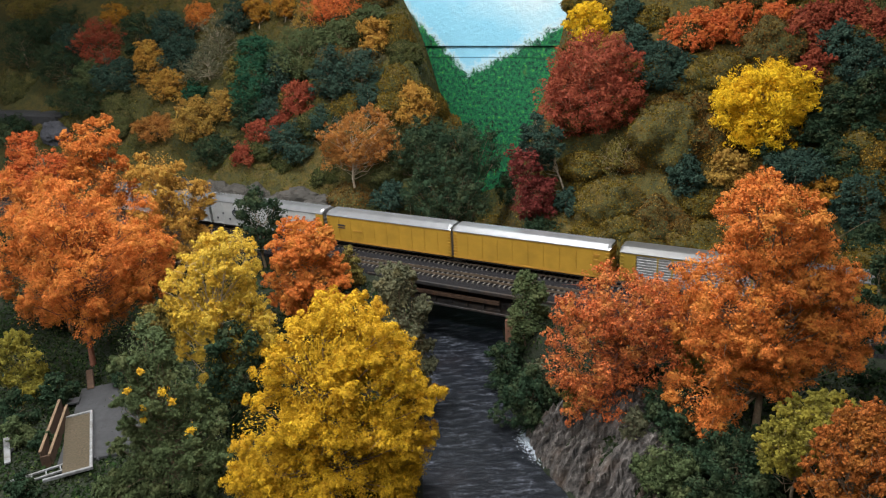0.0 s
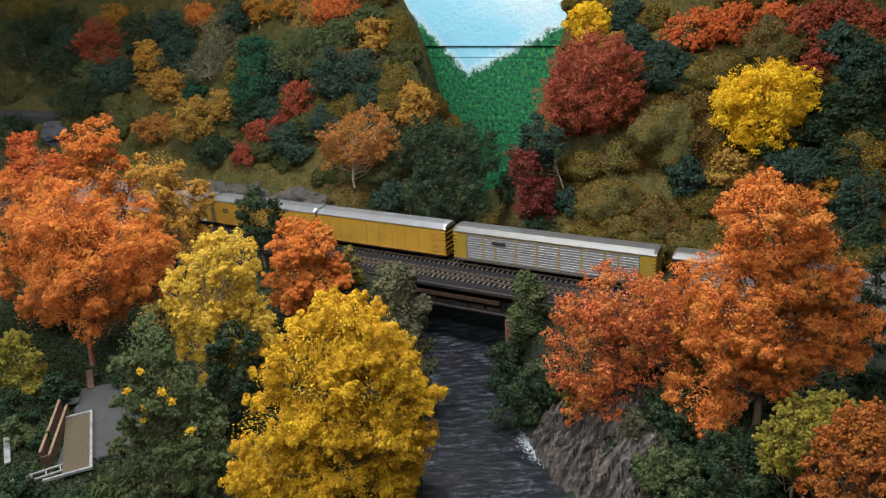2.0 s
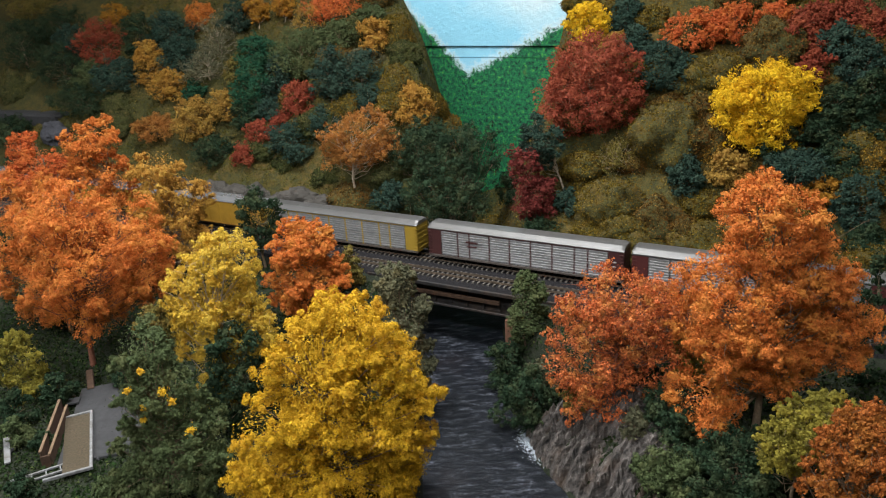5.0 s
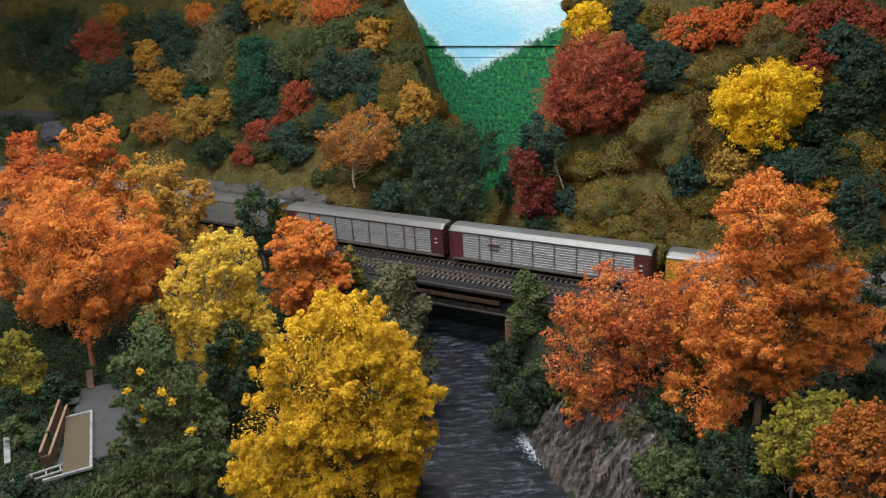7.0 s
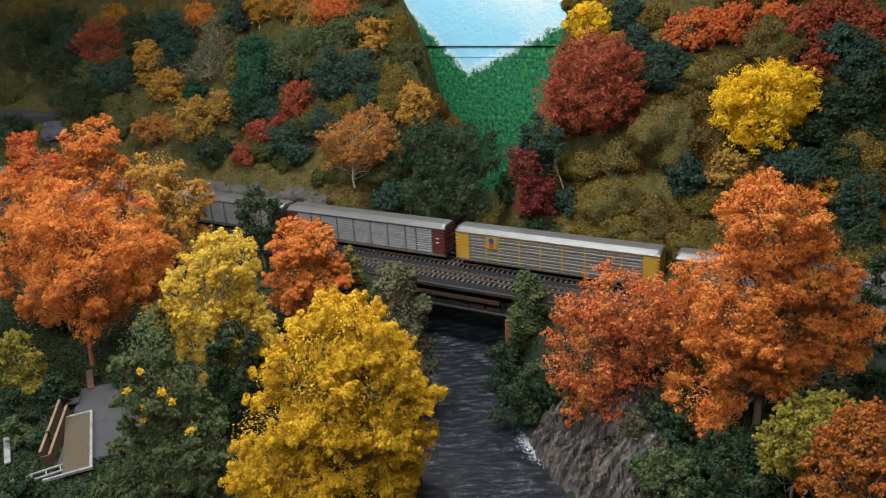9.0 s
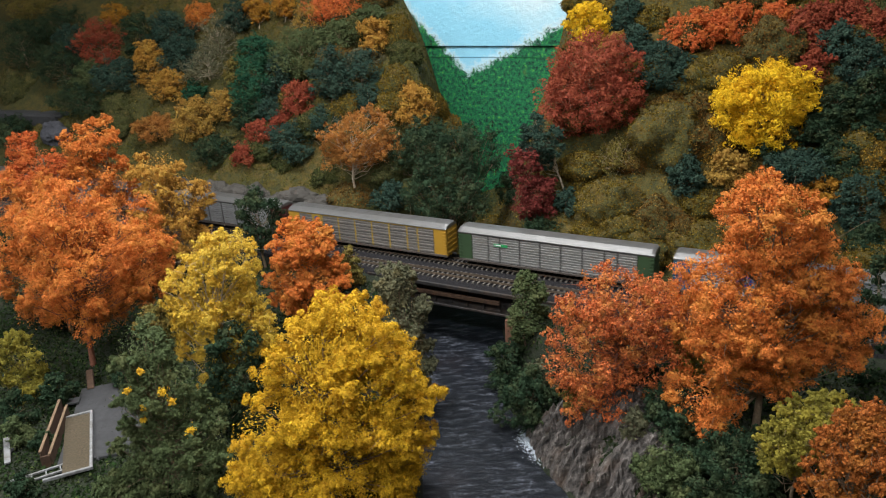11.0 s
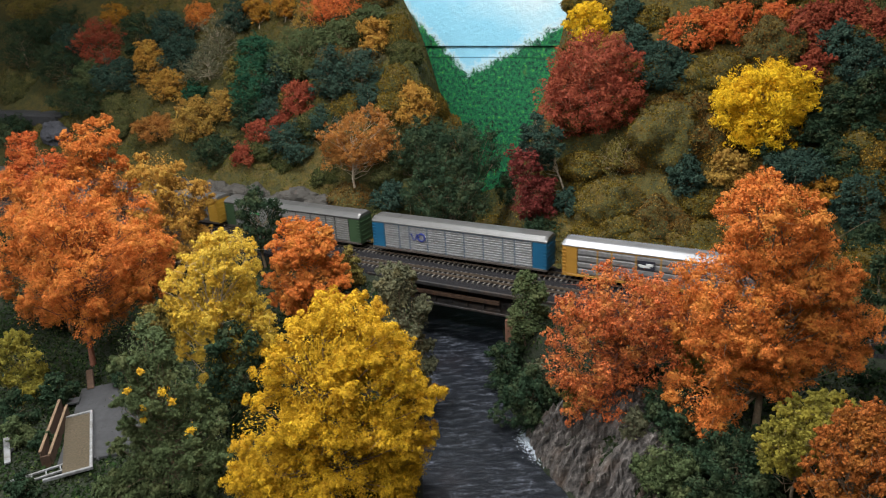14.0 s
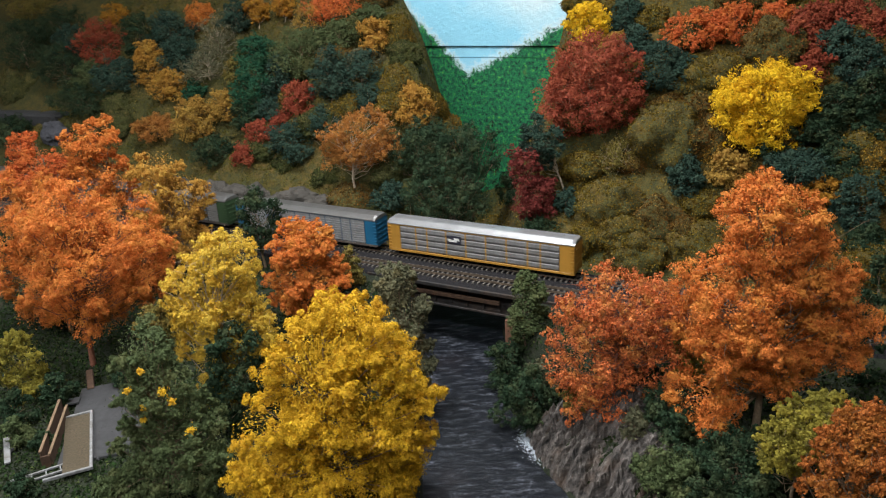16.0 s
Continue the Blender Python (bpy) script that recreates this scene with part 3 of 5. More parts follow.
        c = np.stack([(pick[:, 0] + q[:, 0] * pick[:, 2]) * wide, q[:, 1] * pick[:, 2] * wide, (pick[:, 1] + q[:, 2] * pick[:, 3]) * tall], 1)
        c[:, 2] = np.maximum(c[:, 2], 0.004)
        ctr.append(c), nrm.append(d + (0, 0, 0.5))
    v, f = flakes(rng, np.concatenate(ctr), np.concatenate(nrm), leaf, 0.38 + 0.3 * open_crown)
    if open_crown < 0.6 and name == "tree":
        ico_v, ico_f = ICO
        cv, cf = [], []
        for i, (c, r) in enumerate(zip(cs, rs)):
            cv.append(ico_v * r * (0.32 - 0.15 * open_crown) * rng.uniform(0.85, 1.15, (len(ico_v), 1)) + c), cf.append(ico_f + i * len(ico_v))
        f = np.concatenate([f, np.concatenate(cf) + len(v)])
        v = np.concatenate([v, np.concatenate(cv)])
    raw_part("crown", v, f, LEAF[kind], top)
    return top


def ico_data():
    bm = bmesh.new()
    bmesh.ops.create_icosphere(bm, subdivisions=1, radius=1.0)
    v = np.array([q.co[:] for q in bm.verts])
    f = np.array([[w.index for w in q.verts] for q in bm.faces])
    bm.free()
    return v, f


ICO = ico_data()


def caught_leaves(host, wide, tall):
    """Small tufts of yellow leaf caught on the camera-side face of a bush."""
    rng = np.random.default_rng(31)
    for across, up, r in ((-0.04, 0.74, 0.003), (0.10, 0.84, 0.0025), (0.06, 0.64, 0.003), (0.24, 0.72, 0.0045), (0.30, 0.67, 0.0035), (0.40, 0.50, 0.004), (0.04, 0.58, 0.0025)):
        q = rng.normal(size=(110, 3)) * r * 0.5 + (across * wide, -0.36 * wide, up * tall)
        v, f = flakes(rng, q, np.tile((0, -0.7, 0.7), (110, 1)), 0.001, 0.6)
        raw_part("leaf_tuft", v, f, LEAF["yellow"], host)["label"] = "tuft of caught yellow leaves"


def bush(x, y, tall, wide, kind, label, clumps=14, leaf=0.0015, per=200, open_crown=0.0, bark=None):
    return tree(x, y, tall, wide, 0.0, kind, label, clumps, leaf, per, 0.3, 0.0, open_crown, bark, name="bush")


def mound(x, y, tall, wide, kind, label):
    """A soft hummock of plaster under a thick coat of fine flock, sunk into the slope."""
    rng = np.random.default_rng(int(abs(x * 7919 + y * 104729) * 1000))
    top = empty("flocked_mound", pose(x, y, ground(x, y) - 0.004, 0, 0, 28.95), label, "mound", "flocked mounds of the hills")
    bm = bmesh.new()
    bmesh.ops.create_icosphere(bm, subdivisions=4, radius=1.0)
    off = Vector(rng.uniform(-40, 40, 3))
    for v in bm.verts:
        c = v.co.copy()
        k = 0.86 + 0.26 * noise.noise(c * 1.4 + off) + 0.2 * noise.noise(c * 3.3 + off) + 0.12 * noise.noise(c * 8 + off)
        v.co = Vector((c.x * k * wide / 2, c.y * k * wide / 2, c.z * k * tall if c.z > 0 else c.z * k * tall * 1.1))
    bm.normal_update()
    tri = np.array([[q.co[:] for q in f.verts] for f in bm.faces])
    nrm = np.array([f.normal[:] for f in bm.faces])
    for f in bm.faces:
        f.smooth = True
    part("hummock", bm, TERRAIN, top)
    area = np.linalg.norm(np.cross(tri[:, 1] - tri[:, 0], tri[:, 2] - tri[:, 0]), axis=1)
    n = int(min(9000, 700000 * area.sum() / 2))
    pick = rng.choice(len(tri), n, p=area / area.sum())
    w = rng.dirichlet((1, 1, 1), n)
    c = (tri[pick] * w[:, :, None]).sum(1) + nrm[pick] * rng.uniform(0, 1, (n, 1)) ** 2 * 0.0045
    v, f = flakes(rng, c, nrm[pick], 0.0012, 0.8)
    raw_part("flock_coat", v, f, FLOCKS[kind], top)


def undergrowth():
    """Low flocked hummocks that roughen the hills between the trees."""
    rng = random.Random(11)
    tones = (("olive", "low olive flocked hummock on the hillside"), ("dark", "low dark green flocked hummock on the hillside"), ("copper", "low brown flocked hummock on the hillside"))
    spots = []
    for _ in range(6000):
        x, y = rng.uniform(-0.4, 0.85), rng.uniform(0.095, 0.46)
        if len(spots) >= 70:
            break
        if land(x, y) < 1.22 or (y < 0.125 and -0.65 < x < -0.15) or math.hypot(x - 0.235, y - 0.15) < 0.05 or abs(x - river(y)) < 0.16 or any((x - a) ** 2 + (y - b) ** 2 < 0.055 ** 2 for a, b in spots):
            continue
        spots.append((x, y))
    for x, y in spots:
        k = rng.choices(range(3), (5, 1.2, 2) if x > river(y) else (3.5, 4.5, 0.4))[0]
        w = rng.uniform(0.06, 0.11)
        mound(x, y, w * rng.uniform(0.28, 0.42), w, tones[k][0], tones[k][1])


def rock_face(x0, x1, y0, y1, label):
    """A craggy bank of tilted layers, laid over the ground."""
    xs, ys = np.arange(x0, x1, 0.0022), np.arange(y0, y1, 0.0022)
    vs = []
    for x in xs:
        for y in ys:
            edge = min(smooth_step(0, 0.03, x - x0), smooth_step(0, 0.03, x1 - x), smooth_step(0, 0.03, y - y0), smooth_step(0, 0.03, y1 - y))
            q = Vector((x, y, 0))
            lay = (x * 0.89 - y * 0.45) * 105 + 1.6 * noise.noise(q * 22)
            step = (lay - math.floor(lay)) ** 2
            joint = (y * 0.89 + x * 0.45) * 48 + 0.5 * math.floor(lay) + noise.noise(q * 18)
            block = noise.cell(Vector((math.floor(lay) + 0.5, math.floor(joint) + 0.5, 0.5)))
            h = 0.0075 * step + 0.007 * block + 0.009 * noise.noise(q * 26) + 0.009 * abs(noise.noise(q * 75)) + 0.007 * noise.noise(q * 190) + 0.0018 * noise.noise(q * 420) + 0.006
            low = land(x, y)
            edge *= smooth_step(1.082, 1.10, low)
            vs.append((x, y, low - 0.014 * (1 - edge) + h * edge))
    ny = len(ys)
    i = (np.arange(len(xs) - 1)[:, None] * ny + np.arange(ny - 1)[None, :]).ravel()
    tagged(raw_part("rock", np.array(vs), np.stack([i, i + ny, i + ny + 1, i + 1], 1), STRATA), label, "rock", "rocks")


def foam():
    """White foam where the current meets the rock."""
    rng = np.random.default_rng(21)
    n = 3200
    a = rng.normal(size=(n, 2)) * (0.017, 0.0075)
    k = math.radians(-50)
    c = np.stack([0.352 + a[:, 0] * math.cos(k) - a[:, 1] * math.sin(k), -0.255 + a[:, 0] * math.sin(k) + a[:, 1] * math.cos(k), 1.0915 + rng.uniform(0, 0.002, n)], 1)
    v, f = flakes(rng, c, np.tile((0, 0, 1.0), (n, 1)), 0.0008, 0.2)
    tagged(raw_part("river_foam", v, f, FOAM), "white foam flecks where the river meets the rock", "foam", kind="stuff")


# ---- the train ----
CAR_W, SIDE_H, ROOF_H, EAVE = 0.036, 0.0471, 0.0068, 0.0083
PANELS = (1.0, 0.68, 1.15, 1.15, 1.15, 1.15, 1.15, 0.68, 1.0)


def rib_mesh(w, h, rows, depth, flip):
    """A pressed panel: rows of horizontal corrugations, facing -y (or +y)."""
    bm = bmesh.new()
    s = 1 if flip else -1
    levels = [(0.0, 0.0)]
    for r in range(rows):
        z0, step = h * r / rows, h / rows
        levels += [(z0 + step * 0.2, depth), (z0 + step * 0.75, depth), (z0 + step, 0.0)]
    grid = [[bm.verts.new((0, s * d, z)), bm.verts.new((w, s * d, z))] for z, d in levels]
    for a, b in zip(grid, grid[1:]):
        bm.faces.new((a[0], a[1], b[1], b[0]) if not flip else (a[1], a[0], b[0], b[1]))
    return bm


def share(ob, m):
    o = ob.copy()
    scene.collection.objects.link(o)
    o.matrix_basis = m
    return o


def truck(car, x):
    t = part("truck", box_mesh(-0.0125, 0.0125, -0.0085, 0.0085, -0.0055, -0.002, bevel=0.0008), BLACK, car)
    t.matrix_basis = pose(x, CAR_W / 2, 0)
    for s in (-1, 1):
        bm = box_mesh(-0.014, 0.014, s * 0.0105 - 0.0008, s * 0.0105 + 0.0008, -0.0062, -0.0025, bevel=0.0006)
        part("side_frame", bm, BLACK, t)
    first = None
    for ax in (-0.0095, 0.0095):
        for s in (-1, 1):
            if first is None:
                bm = bmesh.new()
                bmesh.ops.create_cone(bm, cap_ends=True, segments=16, radius1=0.0048, radius2=0.0044, depth=0.0018, matrix=Matrix.Rotation(radians(90), 4, "X"))
                first = part("wheel", bm, BLACK, t)
                first.matrix_basis = pose(ax, s * 0.0083, -0.0042)
            else:
                share(first, pose(ax, s * 0.0083, -0.0042))


def roof(car, length, material):
    bm = bmesh.new()
    prof = [(-0.0009, SIDE_H - 0.0012), (-0.0009, SIDE_H), (0.0012, SIDE_H + ROOF_H * 0.35), (EAVE - 0.0015, SIDE_H + ROOF_H * 0.92), (EAVE + 0.002, SIDE_H + ROOF_H)]
    prof = prof + [(CAR_W - y, z) for y, z in reversed(prof)]
    ends = []
    for x, k in ((0.0, 0.0), (0.004, 1.0), (length - 0.004, 1.0), (length, 0.0)):
        ends.append([bm.verts.new((x, y if k else CAR_W / 2 + (y - CAR_W / 2) * 0.97, z - (0 if k else (z - SIDE_H) * 0.25 * (z > SIDE_H)))) for y, z in prof])
    for a, b in zip(ends, ends[1:]):
        for i in range(len(prof)):
            j = (i + 1) % len(prof)
            bm.faces.new((a[i], a[j], b[j], b[i]))
    bm.faces.new(ends[0]), bm.faces.new(reversed(ends[-1]))
    bmesh.ops.recalc_face_normals(bm, faces=bm.faces)
    r = part("roof", bm, material, car)
    n = int(length / 0.022)
    seam = None
    for i in range(1, n):
        m = pose(length * i / n, 0, SIDE_H + ROOF_H)
        if seam is None:
            seam = part("seam", box_mesh(-0.0003, 0.0003, EAVE, CAR_W - EAVE, -0.0001, 0.00035), material, r)
            seam.matrix_basis = m
        else:
            share(seam, m)
    return r


def car_ends(car, length, material, stripes=8):
    """End doors with ladder rungs at the corners and a coupler."""
    rung = None
    for x, s in ((0.0, -1), (length, 1)):
        a, b = (x, x + 0.0012) if s < 0 else (x - 0.0012, x)
        d = part("end_door", box_mesh(a, b, 0.0008, CAR_W - 0.0008, 0.001, SIDE_H, bevel=0.0003), material, car)
        for k in range(5):
            part("door_rib", box_mesh(x + s * 0.0001, x + s * 0.0009, 0.003, CAR_W - 0.003, 0.006 + k * 0.008, 0.0078 + k * 0.008), material, d)
        for y, f in ((-0.0006, -1), (CAR_W + 0.0006, 1)):
            x0 = x if s < 0 else x - 0.0062
            for k in range(stripes):
                m = pose(x0 + 0.0031, y, 0.0049 + k * 0.0415 / stripes)
                if rung is None:
                    rung = part("ladder_rung", box_mesh(-0.0027, 0.0027, -0.0006, 0.0006, -0.0007, 0.0007), material, car)
                    rung.matrix_basis = m
                else:
                    share(rung, m)
        part("coupler", box_mesh(min(x, x + s * 0.0075), max(x, x + s * 0.0075), CAR_W / 2 - 0.0012, CAR_W / 2 + 0.0012, 0.0, 0.0026, bevel=0.0004), BLACK, car)


def rack_car(label, frame_mat, post_mat, panel_mat, roof_mat, sill_mat, rows=10, rails=0, length=0.315, inner=None):
    """A covered vehicle carrier: pressed side panels between posts, solid ends, a canted roof."""
    car = empty("autorack_car", pose(0, 0, 1.2), label, "train car", "freight train")
    part("floor_pan", box_mesh(0.001, length - 0.001, 0.0016, CAR_W - 0.0016, 0.0, 0.004), BLACK, car)
    # Dark backing puts the shade between the side panels into its colour.
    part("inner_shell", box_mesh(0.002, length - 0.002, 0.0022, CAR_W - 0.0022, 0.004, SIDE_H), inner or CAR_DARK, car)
    for y0, y1 in ((-0.0006, 0.0022), (CAR_W - 0.0022, CAR_W + 0.0006)):
        part("side_sill", box_mesh(0.0, length, y0, y1, 0.0, 0.0036, bevel=0.0003), sill_mat, car)
        part("top_chord", box_mesh(0.0, length, y0 + 0.0003, y1 - 0.0003, SIDE_H - 0.0028, SIDE_H - 0.0012), post_mat, car)
        for x0 in (0.0, length - 0.0225):
            part("end_panel", box_mesh(x0, x0 + 0.0225, y0 + 0.0004, y1, 0.0036, SIDE_H - 0.0012, bevel=0.0003), frame_mat, car)
    unit = (length - 0.045) / sum(PANELS)
    meshes = {}
    for side in (0, 1):
        x = 0.0225
        y = 0.0012 if side == 0 else CAR_W - 0.0012
        for i, w in enumerate(PANELS):
            m = pose(x + 0.001, y, 0.0042)
            key = (w, side)
            if key not in meshes:
                ob = part("side_panel", rib_mesh(w * unit - 0.002, SIDE_H - 0.0075, rows, 0.0013, side == 1), panel_mat, car)
                ob.matrix_basis = m
                meshes[key] = ob
            else:
                share(meshes[key], m)
            if i:
                part("post", box_mesh(x - 0.0011, x + 0.0011, -0.0004 if side == 0 else CAR_W - 0.002, 0.002 if side == 0 else CAR_W + 0.0004, 0.0036, SIDE_H - 0.0028), post_mat, car)
            x += w * unit
        for k in range(rails):
            z = 0.0042 + (SIDE_H - 0.0075) * (k + 1) / (rails + 1)
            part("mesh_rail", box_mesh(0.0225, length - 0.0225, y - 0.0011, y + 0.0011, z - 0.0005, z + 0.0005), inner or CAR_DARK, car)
    roof(car, length, roof_mat)
    car_ends(car, length, frame_mat)
    for x in (0.042, length - 0.042):
        truck(car, x)
    return car


def smooth_car(label, body_mat, roof_mat, sill_mat, length, trucks, seams=11):
    """One unit of an articulated carrier: flush sheet sides with raised seams."""
    car = empty("autorack_car", pose(0, 0, 1.2), label, "train car", "freight train")
    part("body", box_mesh(0.0, length, 0.0, CAR_W, 0.0030, SIDE_H - 0.0012, bevel=0.0004), body_mat, car)
    part("floor_pan", box_mesh(0.002, length - 0.002, 0.001, CAR_W - 0.001, 0.0, 0.0029), BLACK, car)
    for y in (-0.0003, CAR_W + 0.0003):
        for i in range(1, seams):
            x = length * i / seams
            part("seam", box_mesh(x - 0.0004, x + 0.0004, y - 0.0004, y + 0.0004, 0.0036, SIDE_H - 0.0014), body_mat, car)
        part("side_sill", box_mesh(0.0, length, y - 0.0006, y + 0.0006, 0.0030, 0.0052), sill_mat, car)
    roof(car, length, roof_mat)
    car_ends(car, length, body_mat)
    for x in trucks:
        truck(car, x)
    return car


def plate(car, x0, x1, z0, z1, material, label, y=-0.0009):
    return part("marking", box_mesh(x0, x1, y, y + 0.0016, z0, z1), material, car, label)


def disc(car, x, z, r, material, label, y=-0.0012, hole=0.0):
    bm = bmesh.new()
    n = 20
    out = [[bm.verts.new((x + q * math.cos(2 * math.pi * k / n), yy, z + q * math.sin(2 * math.pi * k / n))) for k in range(n)] for q in ((r, hole) if hole else (r,)) for yy in (y,)]
    if hole:
        for k in range(n):
            bm.faces.new((out[0][k], out[0][(k + 1) % n], out[1][(k + 1) % n], out[1][k]))
    else:
        bm.faces.new(out[0])
    r = bmesh.ops.extrude_face_region(bm, geom=list(bm.faces))
    bmesh.ops.translate(bm, verts=[g for g in r["geom"] if isinstance(g, bmesh.types.BMVert)], vec=(0, 0.0014, 0))
    bmesh.ops.recalc_face_normals(bm, faces=bm.faces)
    return part("marking", bm, material, car, label)


def build_train():
    """Cars from the head of the train to its tail, each with its left end's distance from the last car's left end."""
    cars = []
    for off, first in ((-3.004, True), (-2.7383, False)):
        c = smooth_car("weathered white articulated autorack unit with dark vents" if first else "white articulated autorack unit with yellow end posts", CAR_WHITE, ROOF_WHITE, CAR_WHITE, 0.2585, (0.03,) if first else (0.2285, -0.004), 9)
        rng = random.Random(4)
        for i in range(16):
            x, z = 0.012 + i * 0.0152, rng.choice((0.012, 0.022, 0.034))
            plate(c, x, x + 0.003, z, z + 0.0035, MARK_DARK, "dark square vent")
        disc(c, 0.058, 0.027, 0.0065, MARK_DARK, "dark round emblem", hole=0.004)
        plate(c, 0.22, 0.228, 0.016, 0.0185, MARK_RED, "red stencil bar")
        if not first:
            part("corner_post", box_mesh(0.245, 0.2593, -0.0018, 0.0012, 0.006, SIDE_H - 0.002), CAR_YELLOW, c, "yellow corner panel")
        cars.append((c, off))
    for off, first in ((-2.4707, True), (-2.2297, False)):
        c = smooth_car("glossy yellow articulated autorack unit with bright roof edge", CAR_YELLOW, ROOF_WHITE, CAR_ORANGE, 0.2365 if first else 0.247, (0.03,) if first else (0.214, -0.002), 10)
        if first:
            plate(c, 0.022, 0.036, 0.030, 0.0325, MARK_DARK, "dark lettering bar")
            plate(c, 0.022, 0.036, 0.026, 0.0275, MARK_DARK, "dark lettering bar")
            plate(c, 0.052, 0.071, 0.023, 0.0245, CAR_ORANGE, "dark lettering bar")
        else:
            for k in range(4):
                plate(c, 0.224, 0.232, 0.008 + k * 0.009, 0.012 + k * 0.009, CAR_ORANGE, "orange stencil bar")
            part("bellows", box_mesh(-0.0062, -0.0004, 0.001, CAR_W - 0.001, 0.004, SIDE_H + 0.002, bevel=0.0006), BLACK, c, "black rubber bellows between the units")
        cars.append((c, off))
    g1 = rack_car("grey autorack car with faded yellow posts and ends", CAR_OLD_YELLOW, CAR_OLD_YELLOW, SILVER, ROOF_SILVER, CAR_SILL, length=0.311)
    plate(g1, 0.066, 0.088, 0.032, 0.037, MARK_DARK, "dark lettering plate")
    b1 = rack_car("silver autorack car with maroon ends and posts", CAR_BROWN, CAR_BROWN, SILVER, ROOF_SILVER, CAR_SILL, length=0.311)
    b2 = rack_car("silver autorack car with red-brown ends and posts", CAR_RED, CAR_DARK, SILVER, ROOF_SILVER, CAR_SILL, length=0.311)
    for c in (b1, b2):
        plate(c, 0.066, 0.086, 0.029, 0.0315, CAR_BROWN, "maroon lettering bar")
        plate(c, 0.068, 0.084, 0.023, 0.0245, CAR_BROWN, "maroon lettering bar")
        for z in (0.022, 0.029):
            plate(c, 0.296, 0.300, z, z + 0.0018, CAR_WHITE, "pale stencil bar")
    ye = rack_car("dusty grey autorack car with yellow ends and posts", CAR_YELLOW, CAR_OLD_YELLOW, plain_material("dusty_grey_panel", (0.165, 0.15, 0.14), 0.5, 0.2, 0.12, 80, 0, (0.12, 0.105, 0.095), 30), ROOF_SILVER, CAR_SILL, rows=8, rails=3, length=0.311)
    plate(ye, 0.052, 0.069, 0.025, 0.044, CAR_OLD_YELLOW, "yellow herald panel")
    disc(ye, 0.0605, 0.0385, 0.0042, MARK_BLUE, "small blue shield emblem")
    plate(ye, 0.057, 0.064, 0.027, 0.034, MARK_RED, "red emblem bars", -0.0011)
    gr = rack_car("weathered grey autorack car with dark green ends", CAR_GREEN, CAR_DARK, plain_material("weathered_panel", (0.20, 0.195, 0.19), 0.5, 0.2, 0.14, 80, 0, (0.16, 0.145, 0.13), 22), ROOF_SILVER, CAR_SILL, length=0.299)
    plate(gr, 0.06, 0.082, 0.030, 0.034, MARK_GREEN, "green lettering bar")
    plate(gr, 0.062, 0.072, 0.0312, 0.033, MARK_WHITE, "white lettering bar", -0.0011)
    bl = rack_car("bright silver autorack car with blue ends", CAR_BLUE, plain_material("blue_grey_post", (0.10, 0.125, 0.16), 0.5), SILVER, ROOF_SILVER, CAR_SILL, length=0.303)
    disc(bl, 0.092, 0.028, 0.0075, MARK_BLUE, "blue round emblem", hole=0.0048)
    wing = bmesh.new()
    for s in (-1, 1):
        q = [wing.verts.new(c) for c in ((0.079 + s * 0.0005, -0.001, 0.022), (0.079 + s * 0.0022, -0.001, 0.022), (0.079 + s * 0.0065, -0.001, 0.033), (0.079 + s * 0.0042, -0.001, 0.033))]
        wing.faces.new(q if s > 0 else q[::-1])
    r = bmesh.ops.extrude_face_region(wing, geom=list(wing.faces))
    bmesh.ops.translate(wing, verts=[g for g in r["geom"] if isinstance(g, bmesh.types.BMVert)], vec=(0, 0.0012, 0))
    bmesh.ops.recalc_face_normals(wing, faces=wing.faces)
    part("marking", wing, MARK_BLUE, bl, "blue angled emblem strokes")
    la = rack_car("last autorack car, orange-yellow frame with grey mesh sides", CAR_ORANGE, plain_material("dull_orange_post", (0.36, 0.19, 0.035), 0.55), plain_material("mesh_panel", (0.22, 0.215, 0.22), 0.5, 0.2, 0.25, 260, 0.3, (0.13, 0.12, 0.11), 50), ROOF_WHITE, CAR_ORANGE, rows=4, rails=3)
    plate(la, 0.108, 0.133, 0.025, 0.038, MARK_DARK, "dark herald plate")
    bm = bmesh.new()
    for a, b, c, d in ((0.112, 0.126, 0.028, 0.0315), (0.121, 0.130, 0.0305, 0.0345), (0.110, 0.115, 0.0295, 0.0325)):
        add_box(bm, a, b, -0.0013, -0.0007, c, d, bevel=0.0002)
    part("marking", bm, MARK_WHITE, la, "white emblem on the dark plate")
    for c, off in ((g1, -1.9685), (b1, -1.6365), (b2, -1.3145), (ye, -0.9835), (gr, -0.6510), (bl, -0.3265), (la, 0.0)):
        cars.append((c, off))
    return cars


